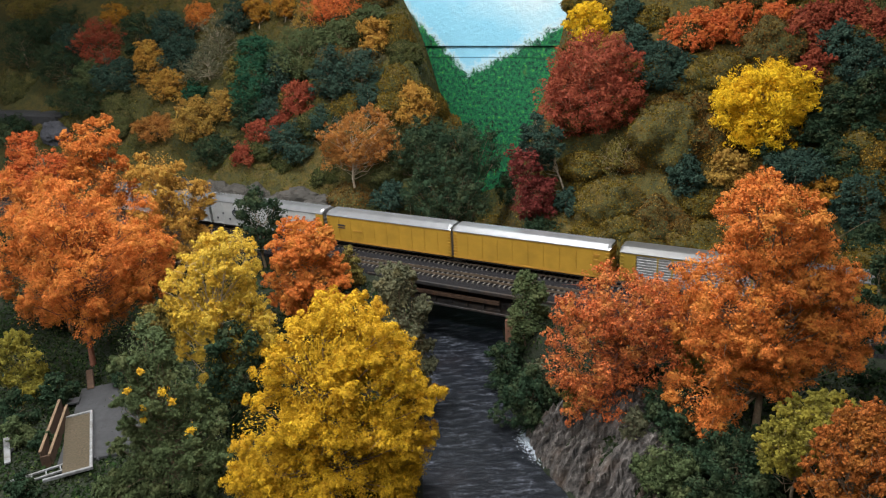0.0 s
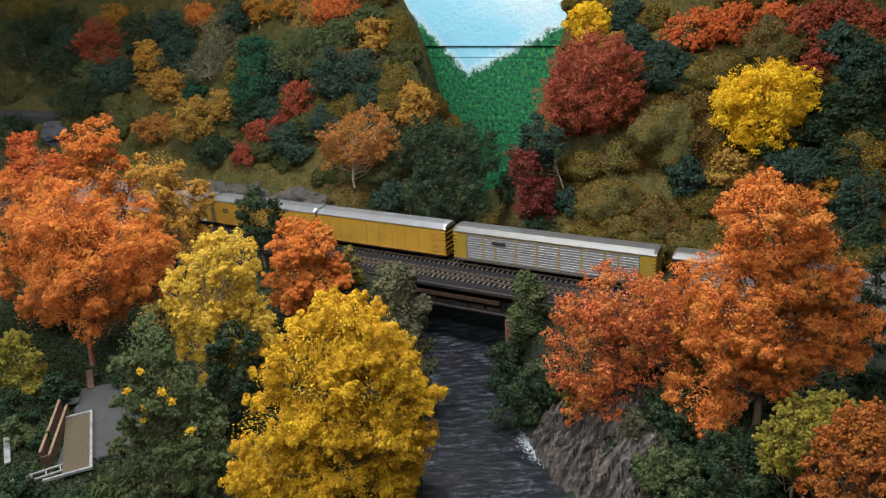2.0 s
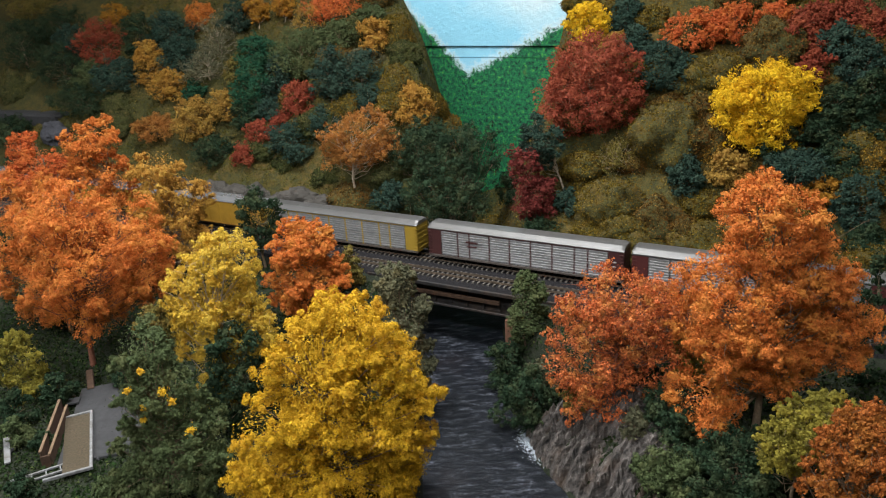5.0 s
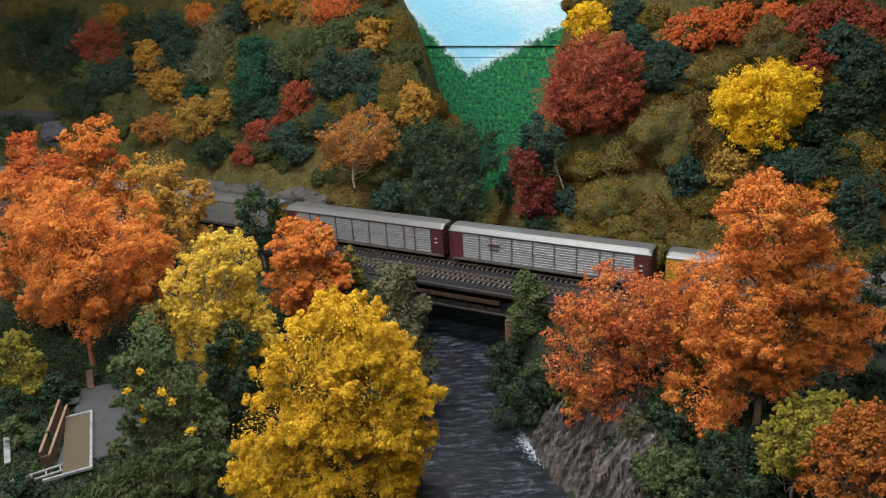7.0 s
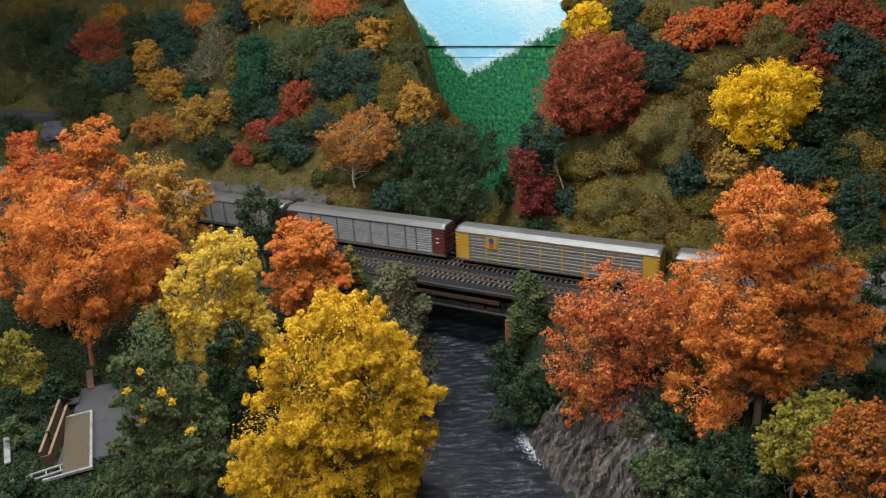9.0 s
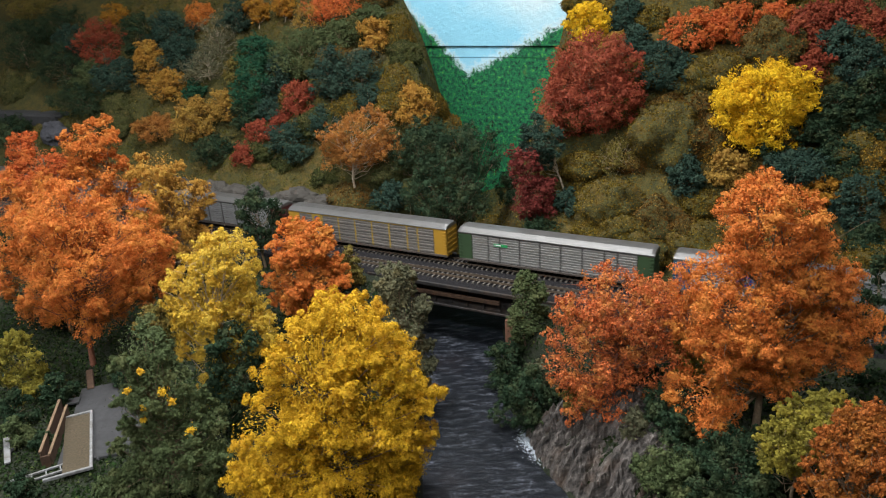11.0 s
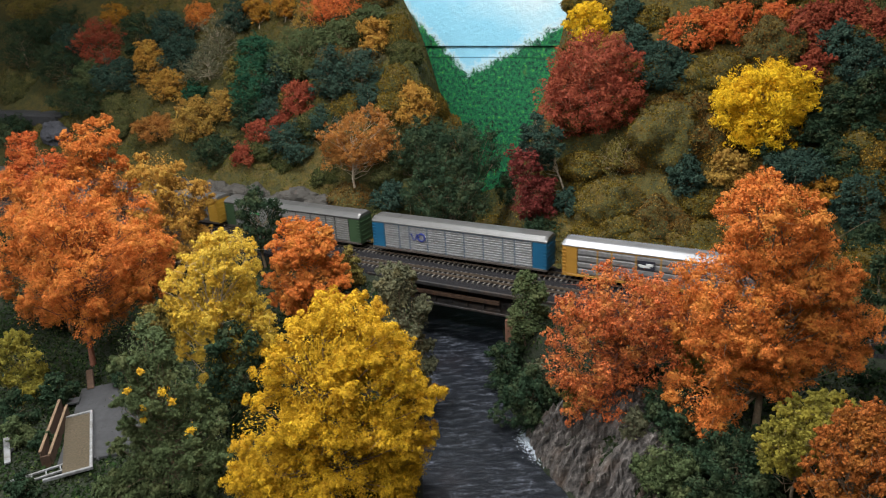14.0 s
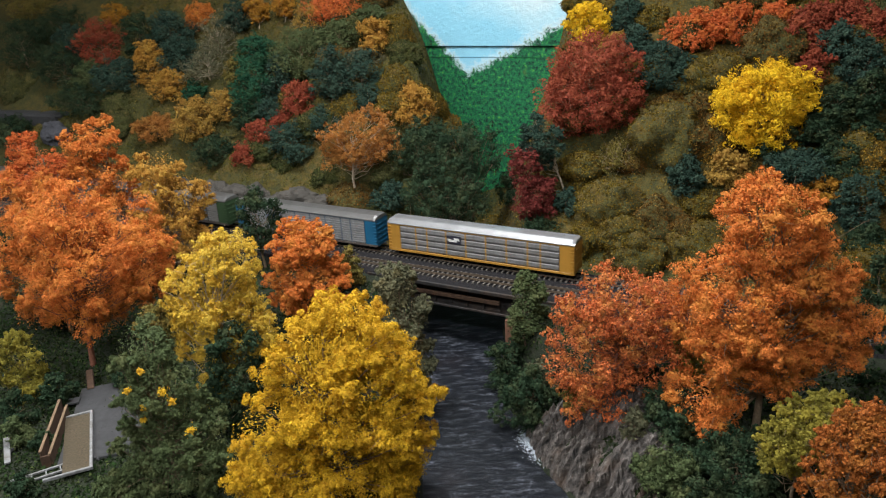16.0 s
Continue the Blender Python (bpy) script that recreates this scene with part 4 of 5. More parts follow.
# ---- what lies by the left bank ----
def dock_yard():
    """A concrete slab with a straw mat in a broken white frame, a plank trough, a stump and scraps."""
    gz = 1.109
    base = pose(-0.252, -0.4154, gz, 0, 0, -46)
    slab = part("concrete_slab", box_mesh(0.0, 0.178, 0.0, 0.09, -0.02, 0.003, bevel=0.001), CONCRETE)
    slab.matrix_basis = base
    tagged(slab, "worn grey concrete slab beside the bushes", "slab")
    mat = empty("framed_mat", base @ pose(0.1405, 0.017, 0.006, 0, 0, 8), "straw-brown mat in a chipped white frame on the slab", "mat")
    bm = bmesh.new()
    bmesh.ops.create_grid(bm, x_segments=40, y_segments=10, size=0.5)
    for v in bm.verts:
        v.co = Vector((v.co.x * 0.128, v.co.y * 0.029, 0.0006 * noise.noise(v.co * 30)))
    part("straw_panel", bm, STRAW, mat)
    part("panel_base", box_mesh(-0.064, 0.064, -0.0145, 0.0145, -0.0018, -0.0008), TIMBER, mat)
    for x0, x1, y0, y1 in ((-0.066, 0.066, 0.0145, 0.0178), (-0.066, -0.063, -0.0155, 0.0145), (0.063, 0.066, -0.034, 0.0145)):
        part("frame_strip", box_mesh(x0, x1, y0, y1, -0.002, 0.002, bevel=0.0004), WHITE_WOOD, mat)
    trough = empty("plank_trough", base, "stained timber plank trough lying beside the slab", "trough")
    for y, u0, u1, h in ((-0.0165, 0.045, 0.170, 0.019), (-0.0075, 0.060, 0.170, 0.014)):
        part("plank", box_mesh(u0, u1, y, y + 0.0022, -0.006, h, bevel=0.0004), TIMBER, trough)
        part("edge_strip", box_mesh(u0, u1, y - 0.0004, y + 0.0026, h, h + 0.001), plain_material("bare_timber", (0.20, 0.13, 0.08), 0.8), trough)
    part("plank", box_mesh(0.170, 0.1722, -0.0165, -0.0053, -0.006, 0.014, bevel=0.0004), TIMBER, trough)
    part("plank", box_mesh(0.030, 0.044, -0.022, 0.004, 0.004, 0.007, bevel=0.0004), CONCRETE, trough)
    stump = part("fallen_post", box_mesh(-0.02, 0.02, -0.0045, 0.0045, 0, 0.009, bevel=0.001), TIMBER)
    stump.matrix_basis = base @ pose(-0.014, 0.010, 0.001, 0, 14, 8)
    tagged(stump, "short reddish timber post beside the slab", "post")
    ladder = empty("broken_frame", base @ pose(0.190, -0.017, 0.001, 0, 0, -76), "broken white wooden frame lying in the grass", "frame")
    for y in (-0.006, 0.006):
        part("rail", box_mesh(-0.028, 0.028, y - 0.0012, y + 0.0012, 0, 0.002), WHITE_WOOD, ladder)
    for k in range(4):
        part("rung", box_mesh(-0.024 + k * 0.015, -0.0225 + k * 0.015, -0.005, 0.005, 0.0004, 0.0016), WHITE_WOOD, ladder)
    scrap = part("white_board", box_mesh(-0.03, 0.03, -0.0035, 0.0035, 0, 0.0025, bevel=0.0004), WHITE_WOOD)
    scrap.matrix_basis = pose(-0.2116, -0.5496, ground(-0.2116, -0.5496) + 0.003, 0, 0, -32)
    tagged(scrap, "small white board lying in the grass", "board")
    scrap = part("grey_board", box_mesh(-0.013, 0.013, -0.003, 0.003, 0, 0.002, bevel=0.0003), CONCRETE)
    scrap.matrix_basis = pose(-0.212, -0.540, ground(-0.212, -0.540) + 0.0012, 0, -4, -70)
    tagged(scrap, "small grey board lying in the grass", "board")
    rng = random.Random(8)
    for k in range(7):
        w = rng.uniform(0.005, 0.012)
        x, y = 0.168 + rng.uniform(0, 0.012), 0.045 + k * 0.008
        chip = part("rubble_chip", rock_mesh(np.random.default_rng(k), w, w * 0.5, 0.004, 2), CONCRETE)
        chip.matrix_basis = base @ pose(x, y, 0.001, 0, 0, rng.uniform(0, 180))
        tagged(chip, "small chip of pale rubble beside the slab", "rubble", "rubble by the slab")



def added_road_ledge():
    # Dark ledge added to bring down the brightness of the upper left slope.
    bm = box_mesh(-1.50, -1.07, 0.185, 0.245, 1.30, 1.341, bevel=0.006)
    tagged(part("road", bm, CONCRETE), "dim grey road ledge added to darken the far hillside", "road", kind="structure")


def rocks():
    rock(-1.03, 0.155, 0.06, 0.05, 0.062, 0.3, 0, BOULDER, 4, 0.0, "smooth blue-grey boulder on the dim slope")
    rng = random.Random(3)
    for i in range(9):
        x = -0.62 + i * 0.052
        rock(x, 0.088 + rng.uniform(-0.004, 0.010), rng.uniform(0.05, 0.08), 0.04, rng.uniform(0.036, 0.05), 0.35, rng.uniform(-15, 15), None, 4, 0.04)
    rock_face(0.29, 0.53, -0.50, -0.20, "layered brown rock face at the water's edge")


# ---- trees and bushes ----
def plant():
    bush(-1.299, 0.305, 0.129, 0.226, "dark", "dark green tree on the dim upper hillside", clumps=34)
    bush(-1.264, 0.400, 0.095, 0.211, "dark", "dark green tree at the dim hilltop", clumps=34)
    bush(-1.389, 0.424, 0.075, 0.178, "olive", "dull olive tree at the dim hilltop", clumps=24)
    bush(-1.106, 0.269, 0.116, 0.161, "dark", "dark green bush on the dim hillside", clumps=34)
    mound(-1.295, 0.271, 0.062, 0.120, "dark", "dim dark green flocked mound on the hillside")
    bush(-1.120, 0.315, 0.111, 0.109, "teal", "blue-green tree on the dim hillside", clumps=28)
    bush(-1.028, 0.333, 0.130, 0.150, "red", "red-orange maple high on the hill", clumps=34)
    bush(-1.065, 0.425, 0.059, 0.103, "gold", "dull gold bush at the hilltop", clumps=15)
    bush(-0.883, 0.334, 0.104, 0.124, "dark", "dark green tree high on the hill", clumps=34)
    bush(-0.796, 0.347, 0.099, 0.135, "teal", "pale blue-green tree high on the hill", clumps=34)
    bush(-0.729, 0.315, 0.091, 0.138, "teal", "blue-green tree high on the hill", clumps=34)
    bush(-0.889, 0.264, 0.076, 0.155, "teal", "blue-green bush on the hillside", clumps=34)
    bush(-0.998, 0.260, 0.083, 0.108, "green", "dull green bush on the hillside", clumps=24)
    bush(-0.810, 0.286, 0.110, 0.113, "amber", "amber-orange tree on the hillside", clumps=34)
    bush(-0.725, 0.251, 0.073, 0.100, "amber", "amber-orange tree leaning down the hillside", clumps=23)
    bush(-0.768, 0.425, 0.066, 0.114, "orange", "orange tree at the hilltop", clumps=22)
    bush(-0.646, 0.346, 0.104, 0.136, "sage", "bare grey twiggy tree high on the hill", clumps=34, per=70, open_crown=0.9, bark=PALE_BARK)
    bush(-0.628, 0.286, 0.078, 0.146, "sage", "bare grey-green twiggy tree on the hill", clumps=34, per=70, open_crown=0.9, bark=PALE_BARK)
    bush(-0.549, 0.283, 0.058, 0.081, "olive", "olive bush on the hill", clumps=16)
    bush(-0.619, 0.384, 0.083, 0.091, "teal", "blue-green tree at the hilltop", clumps=22)
    tree(-0.574, 0.406, 0.075, 0.078, 0.016, "gold", "gold tree with pale limbs at the hilltop", clumps=15, open_crown=0.5, bark=PALE_BARK)
    tree(-0.492, 0.402, 0.065, 0.083, 0.014, "gold", "thin gold tree with pale limbs at the hilltop", clumps=16, open_crown=0.5, bark=PALE_BARK)
    bush(-0.397, 0.370, 0.070, 0.091, "tan", "thin tan tree with bare pale limbs at the hilltop", clumps=22, per=70, open_crown=0.9, bark=PALE_BARK)
    bush(-0.650, 0.254, 0.046, 0.066, "emerald", "small emerald bush on the slope", clumps=12)
    bush(-0.580, 0.177, 0.095, 0.121, "tan", "straw-gold tree on the slope", clumps=34)
    bush(-0.537, 0.226, 0.071, 0.101, "tan", "straw-gold tree with bare twigs on the slope", clumps=26)
    bush(-0.707, 0.178, 0.055, 0.126, "copper", "copper-brown bush on the slope", clumps=27)
    mound(-0.855, 0.197, 0.043, 0.111, "dark", "dark green flocked mound on the slope")
    bush(-0.987, 0.224, 0.072, 0.172, "dark", "dark green scrub on the dim slope", clumps=33)
    mound(-0.879, 0.242, 0.041, 0.108, "dark", "dim dark green mound on the slope")
    bush(-0.503, 0.312, 0.074, 0.123, "emerald", "dark emerald tree on the hill", clumps=33)
    bush(-0.470, 0.243, 0.108, 0.129, "emerald", "emerald green tree on the hill", clumps=34)
    bush(-0.422, 0.273, 0.108, 0.090, "teal", "dark blue-green tree on the hill", clumps=32)
    bush(-0.421, 0.235, 0.048, 0.092, "teal", "dark blue-green bush on the hill", clumps=18)
    bush(-0.384, 0.313, 0.109, 0.168, "green", "broad dull green tree on the hill", clumps=34)
    bush(-0.312, 0.355, 0.060, 0.124, "green", "dull green tree near the hilltop", clumps=31)
    bush(-0.341, 0.228, 0.068, 0.089, "red", "bright red maple on the slope", clumps=24)
    bush(-0.379, 0.227, 0.028, 0.067, "red", "low red maple branch on the slope", clumps=12)
    bush(-0.406, 0.178, 0.054, 0.075, "red", "small red maple above the track", clumps=16)
    bush(-0.423, 0.141, 0.046, 0.066, "red", "small red maple near the track", clumps=12)
    bush(-0.325, 0.174, 0.081, 0.121, "teal", "pale blue-green bush above the track", clumps=34)
    bush(-0.260, 0.195, 0.065, 0.077, "teal", "blue-green bush above the track", clumps=21)
    bush(-0.221, 0.288, 0.100, 0.156, "teal", "tall dark blue-green tree on the hill", clumps=34)
    bush(-0.283, 0.263, 0.122, 0.109, "teal", "dark blue-green tree on the hill", clumps=34)
    bush(-0.171, 0.253, 0.066, 0.097, "teal", "dark blue-green bush below the hill trees", clumps=28)
    bush(-0.356, 0.402, 0.059, 0.140, "scarlet", "scarlet tree at the hilltop", clumps=22)
    bush(-0.222, 0.345, 0.081, 0.089, "amber", "amber tree near the hilltop", clumps=27)
    bush(-0.247, 0.332, 0.043, 0.101, "sage", "grey-green scrub near the hilltop", clumps=19)
    mound(-0.138, 0.288, 0.050, 0.073, "olive", "olive-gold flocked mound at the edge of the gap")
    mound(-0.182, 0.380, 0.042, 0.062, "olive", "olive flocked mound at the hilltop")
    bush(-0.071, 0.230, 0.087, 0.087, "amber", "amber tree at the edge of the gap", clumps=34)
    mound(-0.088, 0.289, 0.029, 0.043, "olive", "olive mound at the edge of the gap")
    mound(-0.122, 0.439, 0.043, 0.085, "gold", "gold-brown flocked mound at the edge of the gap")
    mound(-0.131, 0.416, 0.036, 0.053, "olive", "olive mound beside the gap")
    bush(-0.258, 0.402, 0.049, 0.089, "green", "dull green bush at the hilltop", clumps=17)
    bush(-0.466, 0.217, 0.065, 0.104, "dark", "dark green bush on the slope", clumps=26)
    bush(-0.522, 0.161, 0.062, 0.119, "dark", "dark green undergrowth on the slope", clumps=30)
    bush(-0.055, 0.099, 0.050, 0.075, "teal", "blue-green bush behind the train", clumps=20)
    bush(-1.179, 0.154, 0.077, 0.124, "dark", "dark green bush beside the far road", clumps=26)
    bush(0.216, 0.360, 0.080, 0.093, "lemon", "bright yellow tree by the backdrop", clumps=34)
    bush(0.267, 0.359, 0.026, 0.061, "tan", "straw-gold scrub below the yellow tree", clumps=12)
    bush(0.275, 0.399, 0.065, 0.078, "teal", "dark blue-green tree by the backdrop", clumps=26)
    bush(0.311, 0.333, 0.063, 0.072, "teal", "dark blue-green tree with bare twigs on the hill", clumps=25)
    bush(0.357, 0.300, 0.085, 0.107, "teal", "dark blue-green tree on the hill", clumps=34)
    bush(0.393, 0.306, 0.058, 0.069, "teal", "dark blue-green bush on the hill", clumps=24)
    bush(0.394, 0.373, 0.074, 0.109, "scarlet", "scarlet-orange tree at the hilltop", clumps=34)
    bush(0.459, 0.372, 0.062, 0.106, "scarlet", "scarlet-orange tree at the hilltop", clumps=34)
    bush(0.516, 0.382, 0.046, 0.075, "scarlet", "scarlet tree at the hilltop", clumps=23)
    bush(0.559, 0.358, 0.062, 0.102, "red", "red tree at the hilltop", clumps=34)
    bush(0.618, 0.389, 0.059, 0.101, "red", "dark red tree at the hilltop", clumps=34)
    bush(0.662, 0.349, 0.056, 0.067, "red", "dark red tree at the hilltop", clumps=27)
    bush(0.584, 0.306, 0.055, 0.058, "red", "small dark red tree on the hill", clumps=22)
    bush(0.579, 0.405, 0.038, 0.090, "red", "dark red tree at the hilltop", clumps=26)
    bush(0.616, 0.329, 0.064, 0.076, "teal", "dark blue-green tree on the hill", clumps=34)
    bush(0.650, 0.304, 0.074, 0.083, "teal", "dark blue-green tree on the hill", clumps=34)
    bush(0.664, 0.264, 0.076, 0.065, "dark", "dark green tree on the hill", clumps=34)
    bush(0.617, 0.262, 0.061, 0.091, "dark", "dark green tree beside the yellow one", clumps=34)
    bush(0.602, 0.239, 0.046, 0.087, "dark", "dark green bush beside the yellow tree", clumps=34)
    bush(0.543, 0.219, 0.034, 0.067, "dark", "dark green bush below the yellow tree", clumps=19)
    bush(0.586, 0.189, 0.044, 0.106, "teal", "dark blue-green bush on the hill", clumps=34)
    bush(0.667, 0.246, 0.041, 0.065, "dark", "dark green bush on the hill", clumps=22)
    mound(0.673, 0.205, 0.027, 0.050, "gold", "dull gold mound on the slope")
    # Scrub added here to darken the shadowed ground under the hill trees.
    bush(0.635, 0.212, 0.035, 0.070, "dark", "dark green scrub added for the shaded part of the slope", clumps=22)
    mound(0.389, 0.223, 0.061, 0.134, "olive", "olive flocked mound on the hill")
    mound(0.458, 0.316, 0.040, 0.105, "olive", "olive-brown flocked mound on the hill")
    mound(0.469, 0.233, 0.045, 0.066, "copper", "brown flocked mound on the hill")
    mound(0.460, 0.212, 0.023, 0.048, "gold", "gold-brown flocked mound on the slope")
    bush(0.323, 0.192, 0.054, 0.091, "olive", "olive twiggy bush on the hill", clumps=33, per=70, open_crown=0.9, bark=PALE_BARK)
    bush(0.487, 0.184, 0.054, 0.078, "tan", "tan-gold tree above the track", clumps=32)
    bush(0.434, 0.168, 0.066, 0.071, "teal", "dark blue-green tree above the track", clumps=32)
    mound(0.331, 0.137, 0.055, 0.110, "olive", "olive flocked mound above the track")
    mound(0.399, 0.127, 0.053, 0.096, "copper", "brown flocked mound above the track")
    mound(0.276, 0.175, 0.037, 0.055, "olive", "olive flocked mound by the gap")
    mound(0.383, 0.094, 0.040, 0.106, "olive", "olive flocked mound behind the train")
    mound(0.309, 0.104, 0.037, 0.065, "olive", "olive flocked mound behind the train")
    mound(0.445, 0.115, 0.040, 0.059, "copper", "dark brown mound behind the train")
    bush(0.622, 0.171, 0.041, 0.064, "gold", "dull gold bush on the slope", clumps=22)
    bush(0.664, 0.151, 0.077, 0.081, "teal", "dark blue-green bush on the slope", clumps=34)
    # More added scrub in place of shade on the ground.
    bush(0.646, 0.195, 0.038, 0.091, "dark", "dark green scrub added for the shaded part of the slope", clumps=27)
    mound(0.540, 0.174, 0.032, 0.074, "olive", "olive mound behind the orange maple")
    bush(0.264, 0.122, 0.043, 0.052, "teal", "small blue-green bush behind the train", clumps=14)
    bush(0.229, 0.087, 0.033, 0.079, "dark", "dark green scrub behind the train", clumps=19)
    mound(0.431, 0.262, 0.030, 0.044, "copper", "brown mound beside the yellow tree")
    bush(0.599, 0.132, 0.043, 0.089, "dark", "dark green bush behind the orange maple", clumps=34)
    bush(0.681, 0.111, 0.055, 0.066, "dark", "dark green bush behind the orange maple", clumps=33)
    # Added scrub, standing in for the dark, shadowed floor of the gap.
    bush(0.105, 0.150, 0.080, 0.085, "dark", "dark green scrub added to darken the gap behind the train", clumps=16)
    bush(0.150, 0.135, 0.070, 0.070, "dark", "dark green scrub added to darken the gap behind the train", clumps=14)
    bush(0.120, 0.230, 0.070, 0.080, "dark", "dark green scrub added to darken the gap behind the train", clumps=14)
    tree(-0.137, 0.114, 0.174, 0.155, 0.053, "copper", "copper tree with bare twigs above the track", lobes=((0.11, 0.64, 0.99, 0.75), (-0.14, 0.51, 0.53, 0.46), (0.36, 0.52, 0.53, 0.50),), open_crown=0.75, clumps=40, per=283, bark=PALE_BARK)
    tree(-0.028, 0.157, 0.132, 0.138, 0.059, "dark", "dark grey-green tree above the track", lobes=((0.02, 0.65, 0.93, 0.89),), clumps=26)
    tree(0.064, 0.177, 0.281, 0.140, 0.169, "dark", "dark grey-green tree by the gap", lobes=((-0.02, 0.85, 0.92, 0.39),), clumps=26)
    tree(0.058, 0.109, 0.244, 0.181, 0.143, "dark", "mixed dark green bush behind the train", lobes=((-0.16, 0.79, 0.56, 0.54), (0.14, 0.77, 0.60, 0.51),), clumps=34)
    tree(0.264, 0.230, 0.155, 0.237, 0.012, "red", "broad dark red maple on the hill", lobes=((0.02, 0.74, 0.63, 0.69), (-0.02, 0.39, 0.79, 0.94), (0.19, 0.27, 0.45, 0.73), (-0.23, 0.33, 0.31, 0.44),), clumps=69, per=297, open_crown=0.35)
    tree(0.525, 0.240, 0.121, 0.204, 0.012, "lemon", "bright lemon yellow tree on the hill", lobes=((-0.01, 0.71, 0.81, 0.80), (-0.03, 0.37, 0.71, 0.93), (-0.24, 0.58, 0.38, 0.85),), clumps=66, per=310)
    tree(0.249, 0.158, 0.130, 0.075, 0.040, "teal", "thin grey-green tree with a pale leaning trunk", lobes=((-0.58, 0.73, 1.04, 0.72),), lean=-0.28, bark=PALE_BARK, open_crown=0.4)
    tree(0.209, 0.105, 0.150, 0.105, 0.030, "crimson", "dark crimson tree beside the gap", lobes=((-0.12, 0.78, 0.55, 0.48), (0.05, 0.43, 0.75, 0.66),), clumps=24)
    tree(-0.577, -0.179, 0.245, 0.117, 0.147, "scarlet", "red maple on the near bank", lobes=((-0.29, 0.91, 0.49, 0.25), (-0.16, 0.73, 1.08, 0.40),), clumps=45, per=270)
    tree(-0.446, -0.159, 0.254, 0.120, 0.131, "orange", "orange maple on the near bank", lobes=((-0.11, 0.86, 0.83, 0.37), (-0.31, 0.71, 0.65, 0.28), (0.05, 0.60, 0.83, 0.46),), clumps=48, per=297)
    tree(-0.420, -0.306, 0.258, 0.178, 0.050, "orange", "broad orange maple on the near bank", lobes=((-0.15, 0.83, 0.79, 0.49), (-0.20, 0.51, 0.96, 0.74), (0.09, 0.62, 0.85, 0.66), (-0.15, 0.18, 0.68, 0.25),), clumps=75, per=405, leaf=0.0012)
    tree(-0.298, -0.361, 0.282, 0.217, 0.082, "orange", "large orange maple beside the slab", lobes=((0.01, 0.80, 0.68, 0.48), (0.27, 0.66, 0.89, 0.65), (0.01, 0.48, 0.72, 0.58), (0.45, 0.54, 0.51, 0.45), (0.12, 0.29, 0.51, 0.24),), clumps=96, per=432, leaf=0.0012, bark=RED_BARK)
    tree(-0.293, -0.178, 0.222, 0.139, 0.050, "amber", "amber maple near the track", lobes=((-0.08, 0.86, 0.75, 0.40), (0.12, 0.67, 0.83, 0.45), (-0.05, 0.46, 0.98, 0.54), (0.18, 0.29, 0.60, 0.40),), clumps=60, per=351)
    tree(-0.029, -0.363, 0.247, 0.159, 0.020, "pale_yellow", "tall pale yellow tree with bare twigs", lobes=((0.20, 0.85, 0.58, 0.38), (0.05, 0.68, 0.78, 0.58), (0.22, 0.48, 0.62, 0.56), (0.0, 0.46, 0.72, 0.46), (-0.05, 0.22, 0.44, 0.60),), clumps=105, per=405, leaf=0.0012, form=0.35, open_crown=0.4, bark=PALE_BARK)
    tree(-0.006, -0.199, 0.162, 0.121, 0.020, "orange", "orange-red tree near the bridge", lobes=((0.01, 0.78, 0.84, 0.54), (-0.02, 0.41, 1.03, 0.78),), clumps=66, per=378)
    tree(-0.176, -0.105, 0.141, 0.086, 0.035, "dark", "dark green tree in front of the train", clumps=24, per=270)
    bush(-0.001, -0.111, 0.069, 0.056, "olive", "olive weeping bush beside the bridge")
    tree(0.177, -0.256, 0.169, 0.083, 0.010, "sage", "slender grey-green tree by the bridge", lobes=((-0.05, 0.86, 0.74, 0.38), (0.04, 0.59, 0.93, 0.61), (0.21, 0.21, 0.69, 0.61),), clumps=54, per=297, form=0.3)
    tree(0.204, -0.456, 0.249, 0.233, 0.010, "yellow", "large golden yellow tree on the river bank", lobes=((0.14, 0.80, 0.51, 0.37), (0.02, 0.68, 0.56, 0.52), (0.17, 0.55, 0.73, 0.64), (-0.19, 0.27, 0.60, 0.66), (0.29, 0.28, 0.39, 0.66), (0.04, 0.11, 0.90, 0.64),), clumps=165, per=567, leaf=0.0012, form=0.3)
    bush(0.018, -0.376, 0.150, 0.118, "dark", "dark blue-green bush between yellow trees", clumps=44, per=351)
    green_bush = tree(0.024, -0.508, 0.209, 0.122, 0.000, "green", "tall dull green bush beside the slab", lobes=((0.02, 0.82, 0.62, 0.42), (0.06, 0.60, 0.84, 0.60), (0.08, 0.28, 1.16, 0.60), (0.0, 0.10, 1.2, 0.42),), clumps=125, per=445, leaf=0.0012, form=0.3)
    caught_leaves(green_bush, 0.122, 0.209)
    tree(-0.098, -0.395, 0.158, 0.056, 0.06, "olive", "rounded olive bush behind the green one", lobes=((0.0, 0.80, 1.0, 0.40),), clumps=26)
    bush(-0.302, -0.455, 0.112, 0.079, "lime", "yellow-green bush on the near bank", clumps=26, per=324, leaf=0.0012)
    bush(-0.709, -0.151, 0.244, 0.052, "dark", "dark green tree on the near bank")
    bush(-0.248, -0.455, 0.053, 0.056, "dark", "dark green shrub behind the slab", per=270)
    bush(-0.254, -0.505, 0.061, 0.047, "dark", "dark green shrub on the near bank")
    bush(-0.026, -0.163, 0.023, 0.052, "teal", "small blue-green bush below the orange tree", clumps=7)
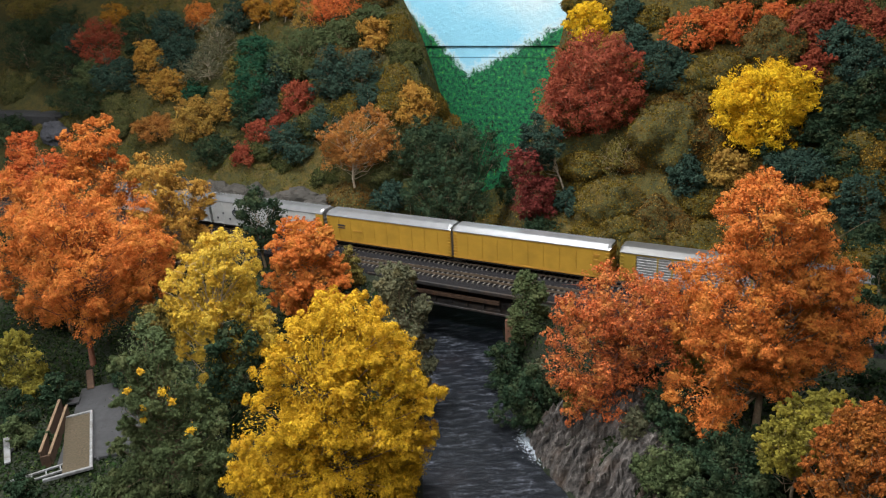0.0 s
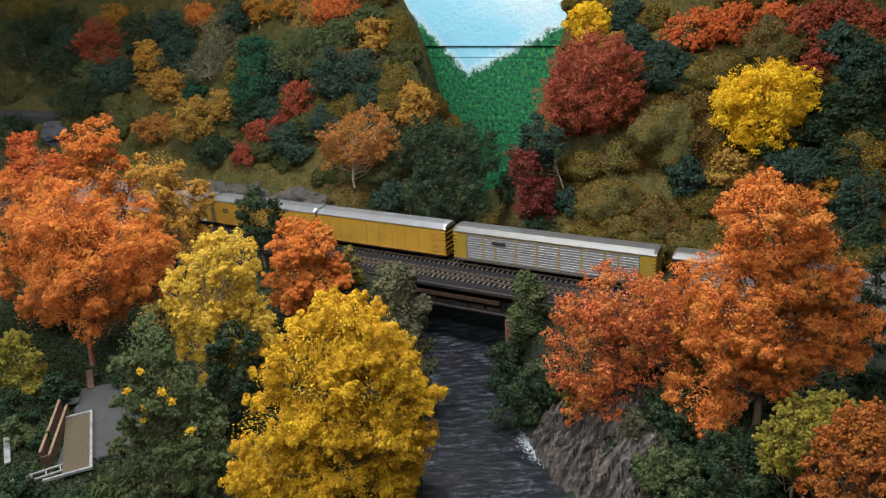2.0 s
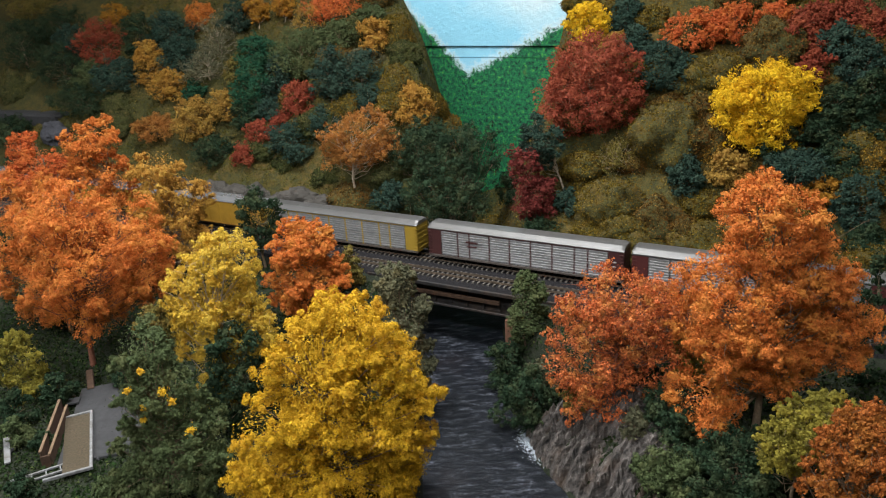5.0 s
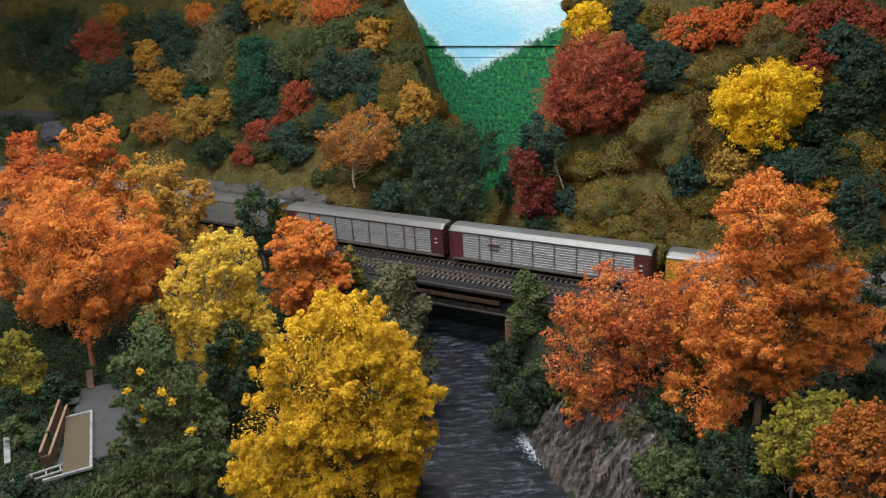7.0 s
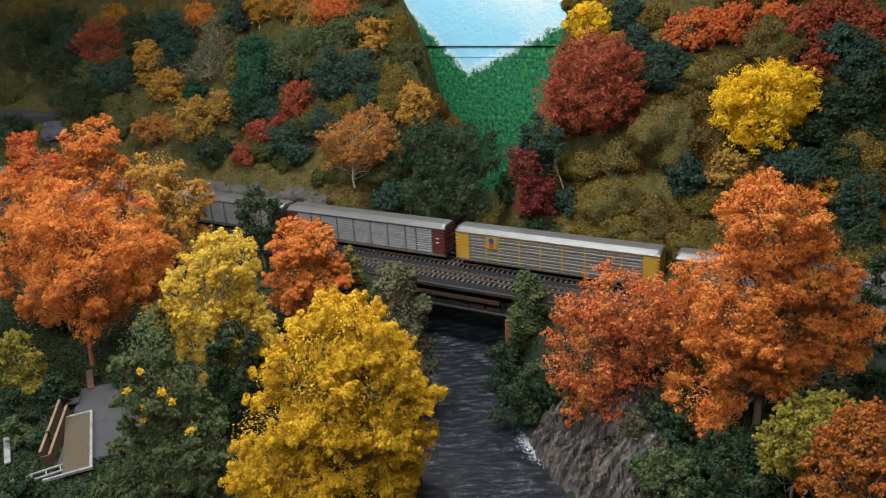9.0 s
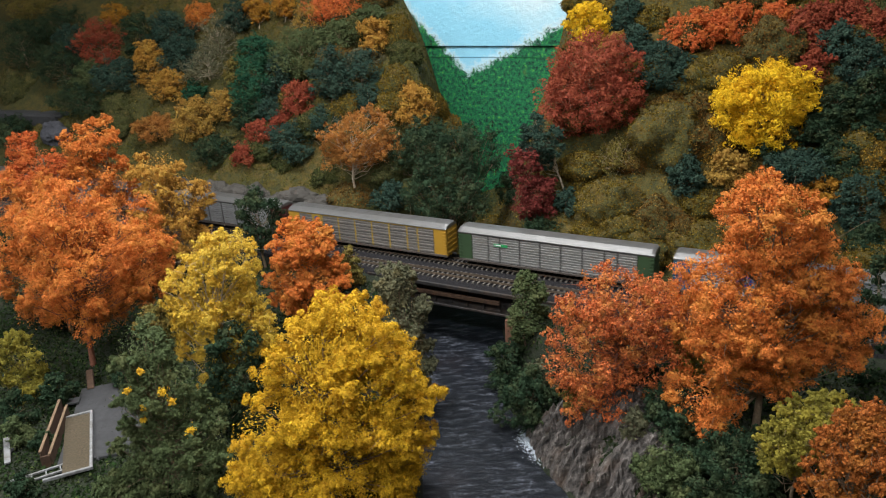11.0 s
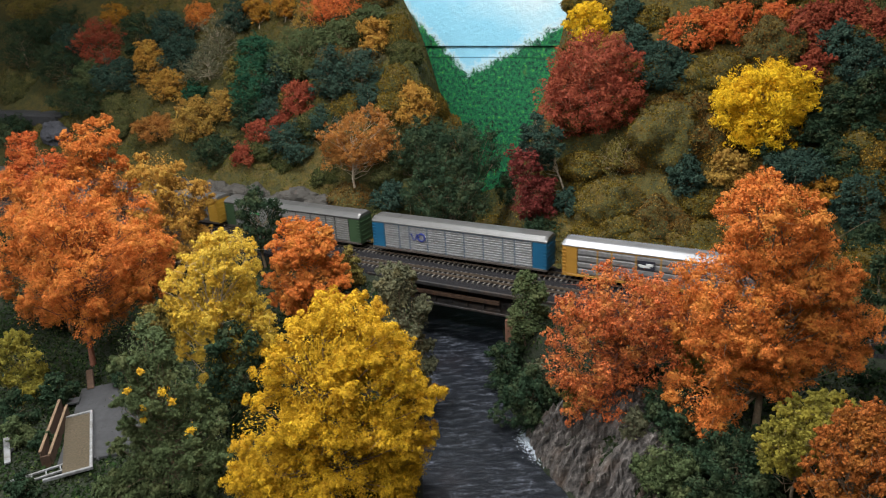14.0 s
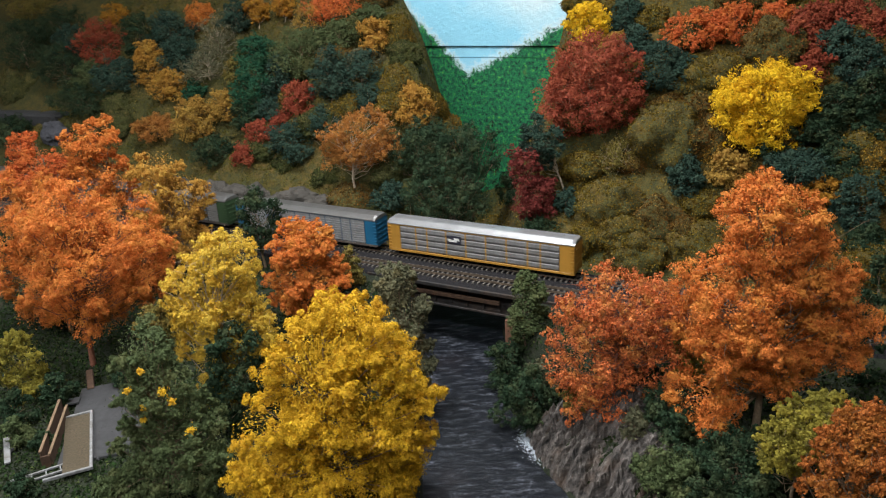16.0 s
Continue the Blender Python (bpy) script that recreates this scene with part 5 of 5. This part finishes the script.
    tree(0.287, -0.120, 0.108, 0.065, 0.010, "green", "slender green tree beside the pier", lobes=((0.07, 0.76, 0.84, 0.60), (0.01, 0.37, 1.03, 0.77),), clumps=39, per=270, form=0.35)
    bush(0.271, -0.131, 0.082, 0.092, "dark", "dark green bush at the water's edge", clumps=20, per=297)
    bush(0.334, -0.220, 0.095, 0.097, "dark", "dark green bush at the water's edge", clumps=24, per=297)
    tree(0.440, -0.235, 0.170, 0.170, 0.020, "rust", "rust-orange tree with bare twigs", lobes=((0.06, 0.74, 0.76, 0.62), (-0.17, 0.44, 0.64, 0.93), (0.20, 0.42, 0.68, 0.98), (-0.11, 0.07, 0.60, 0.40),), clumps=105, per=150, leaf=0.0015, open_crown=0.75, form=0.5, bark=RED_BARK)
    bush(0.512, -0.190, 0.080, 0.053, "lime", "olive-yellow bush between orange trees")
    tree(0.588, -0.228, 0.279, 0.216, 0.030, "orange", "large orange maple on the near bank", lobes=((-0.04, 0.83, 0.54, 0.41), (-0.13, 0.51, 0.68, 0.56), (0.18, 0.66, 0.45, 0.32), (0.27, 0.45, 0.51, 0.41), (-0.25, 0.17, 0.42, 0.36), (0.05, 0.33, 0.51, 0.32),), clumps=150, per=486, leaf=0.0012, open_crown=0.3)
    tree(0.630, -0.322, 0.139, 0.080, 0.080, "lime", "yellow-green bush below the orange maple", lobes=((0.08, 0.71, 0.92, 0.50), (-0.18, 0.60, 0.62, 0.42), (0.31, 0.84, 0.62, 0.33),), clumps=90, open_crown=0.6, per=260, leaf=0.0012)
    bush(0.674, -0.366, 0.170, 0.098, "umber", "rust-brown airy bush beside the yellow-green one", open_crown=0.6, clumps=130, per=260, leaf=0.0012)
    bush(0.509, -0.263, 0.057, 0.083, "dark", "dark green shrub below the orange trees", clumps=20, per=297)
    bush(0.578, -0.302, 0.060, 0.122, "dark", "dark green shrubs on the rocky bank", clumps=34, per=324)
    bush(0.516, -0.331, 0.050, 0.071, "green", "green grassy tuft on the bank", clumps=16, per=297)
    bush(0.680, -0.127, 0.169, 0.052, "dark", "dark green bush behind the orange maple", clumps=26)
    bush(-0.212, -0.533, 0.044, 0.045, "green", "low green weeds beside the slab", clumps=12)
    bush(-0.179, -0.523, 0.027, 0.030, "dark", "low dark green weeds beside the slab", clumps=9)
    bush(-0.107, -0.596, 0.043, 0.040, "dark", "low dark green weeds on the near bank", clumps=12)
    bush(-0.014, -0.561, 0.037, 0.052, "green", "low green weeds in front of the slab", clumps=14)
    bush(-0.210, -0.381, 0.037, 0.042, "dark", "low dark green weeds behind the slab", clumps=9)
    bush(0.473, -0.283, 0.040, 0.039, "sage", "grey-green twiggy shrub above the rock", clumps=12, open_crown=0.6)
    bush(0.401, -0.243, 0.025, 0.050, "olive", "olive scrub on top of the rock", clumps=10, open_crown=0.5)
    bush(0.334, -0.176, 0.037, 0.054, "sage", "grey-olive shrub by the bridge abutment", clumps=12)
    tree(-0.651, -0.188, 0.189, 0.067, 0.113, "orange", "small orange maple on the near bank", clumps=20)


def motions():
    """The train rolls along the rear track; x of the last car's left end, by time."""
    path = ((0.0, 2.349), (0.5, 2.282), (1.0, 2.214), (1.5, 2.150), (2.0, 2.088), (3.0, 1.969), (4.0, 1.845), (5.2, 1.684), (6.5, 1.499), (7.0, 1.427),
            (8.0, 1.2755), (9.0, 1.1075), (10.3, 0.894), (11.5, 0.698), (12.0, 0.617), (13.0, 0.4585), (14.0, 0.2965), (15.0, 0.1475), (16.0, 0.0))
    for car, off in TRAIN:
        walk(car, [(t, pose(x + off, 0, 1.2)) for t, x in path])


room()
backdrop()
terrain()
water()
roadbed()
track("track_rear", CAR_W / 2, False)
track("track_front", CAR_W / 2 - 0.052, True)
bridge()
TRAIN = build_train()
dock_yard()
added_road_ledge()
rocks()
foam()
plant()
undergrowth()
flock()
motions()
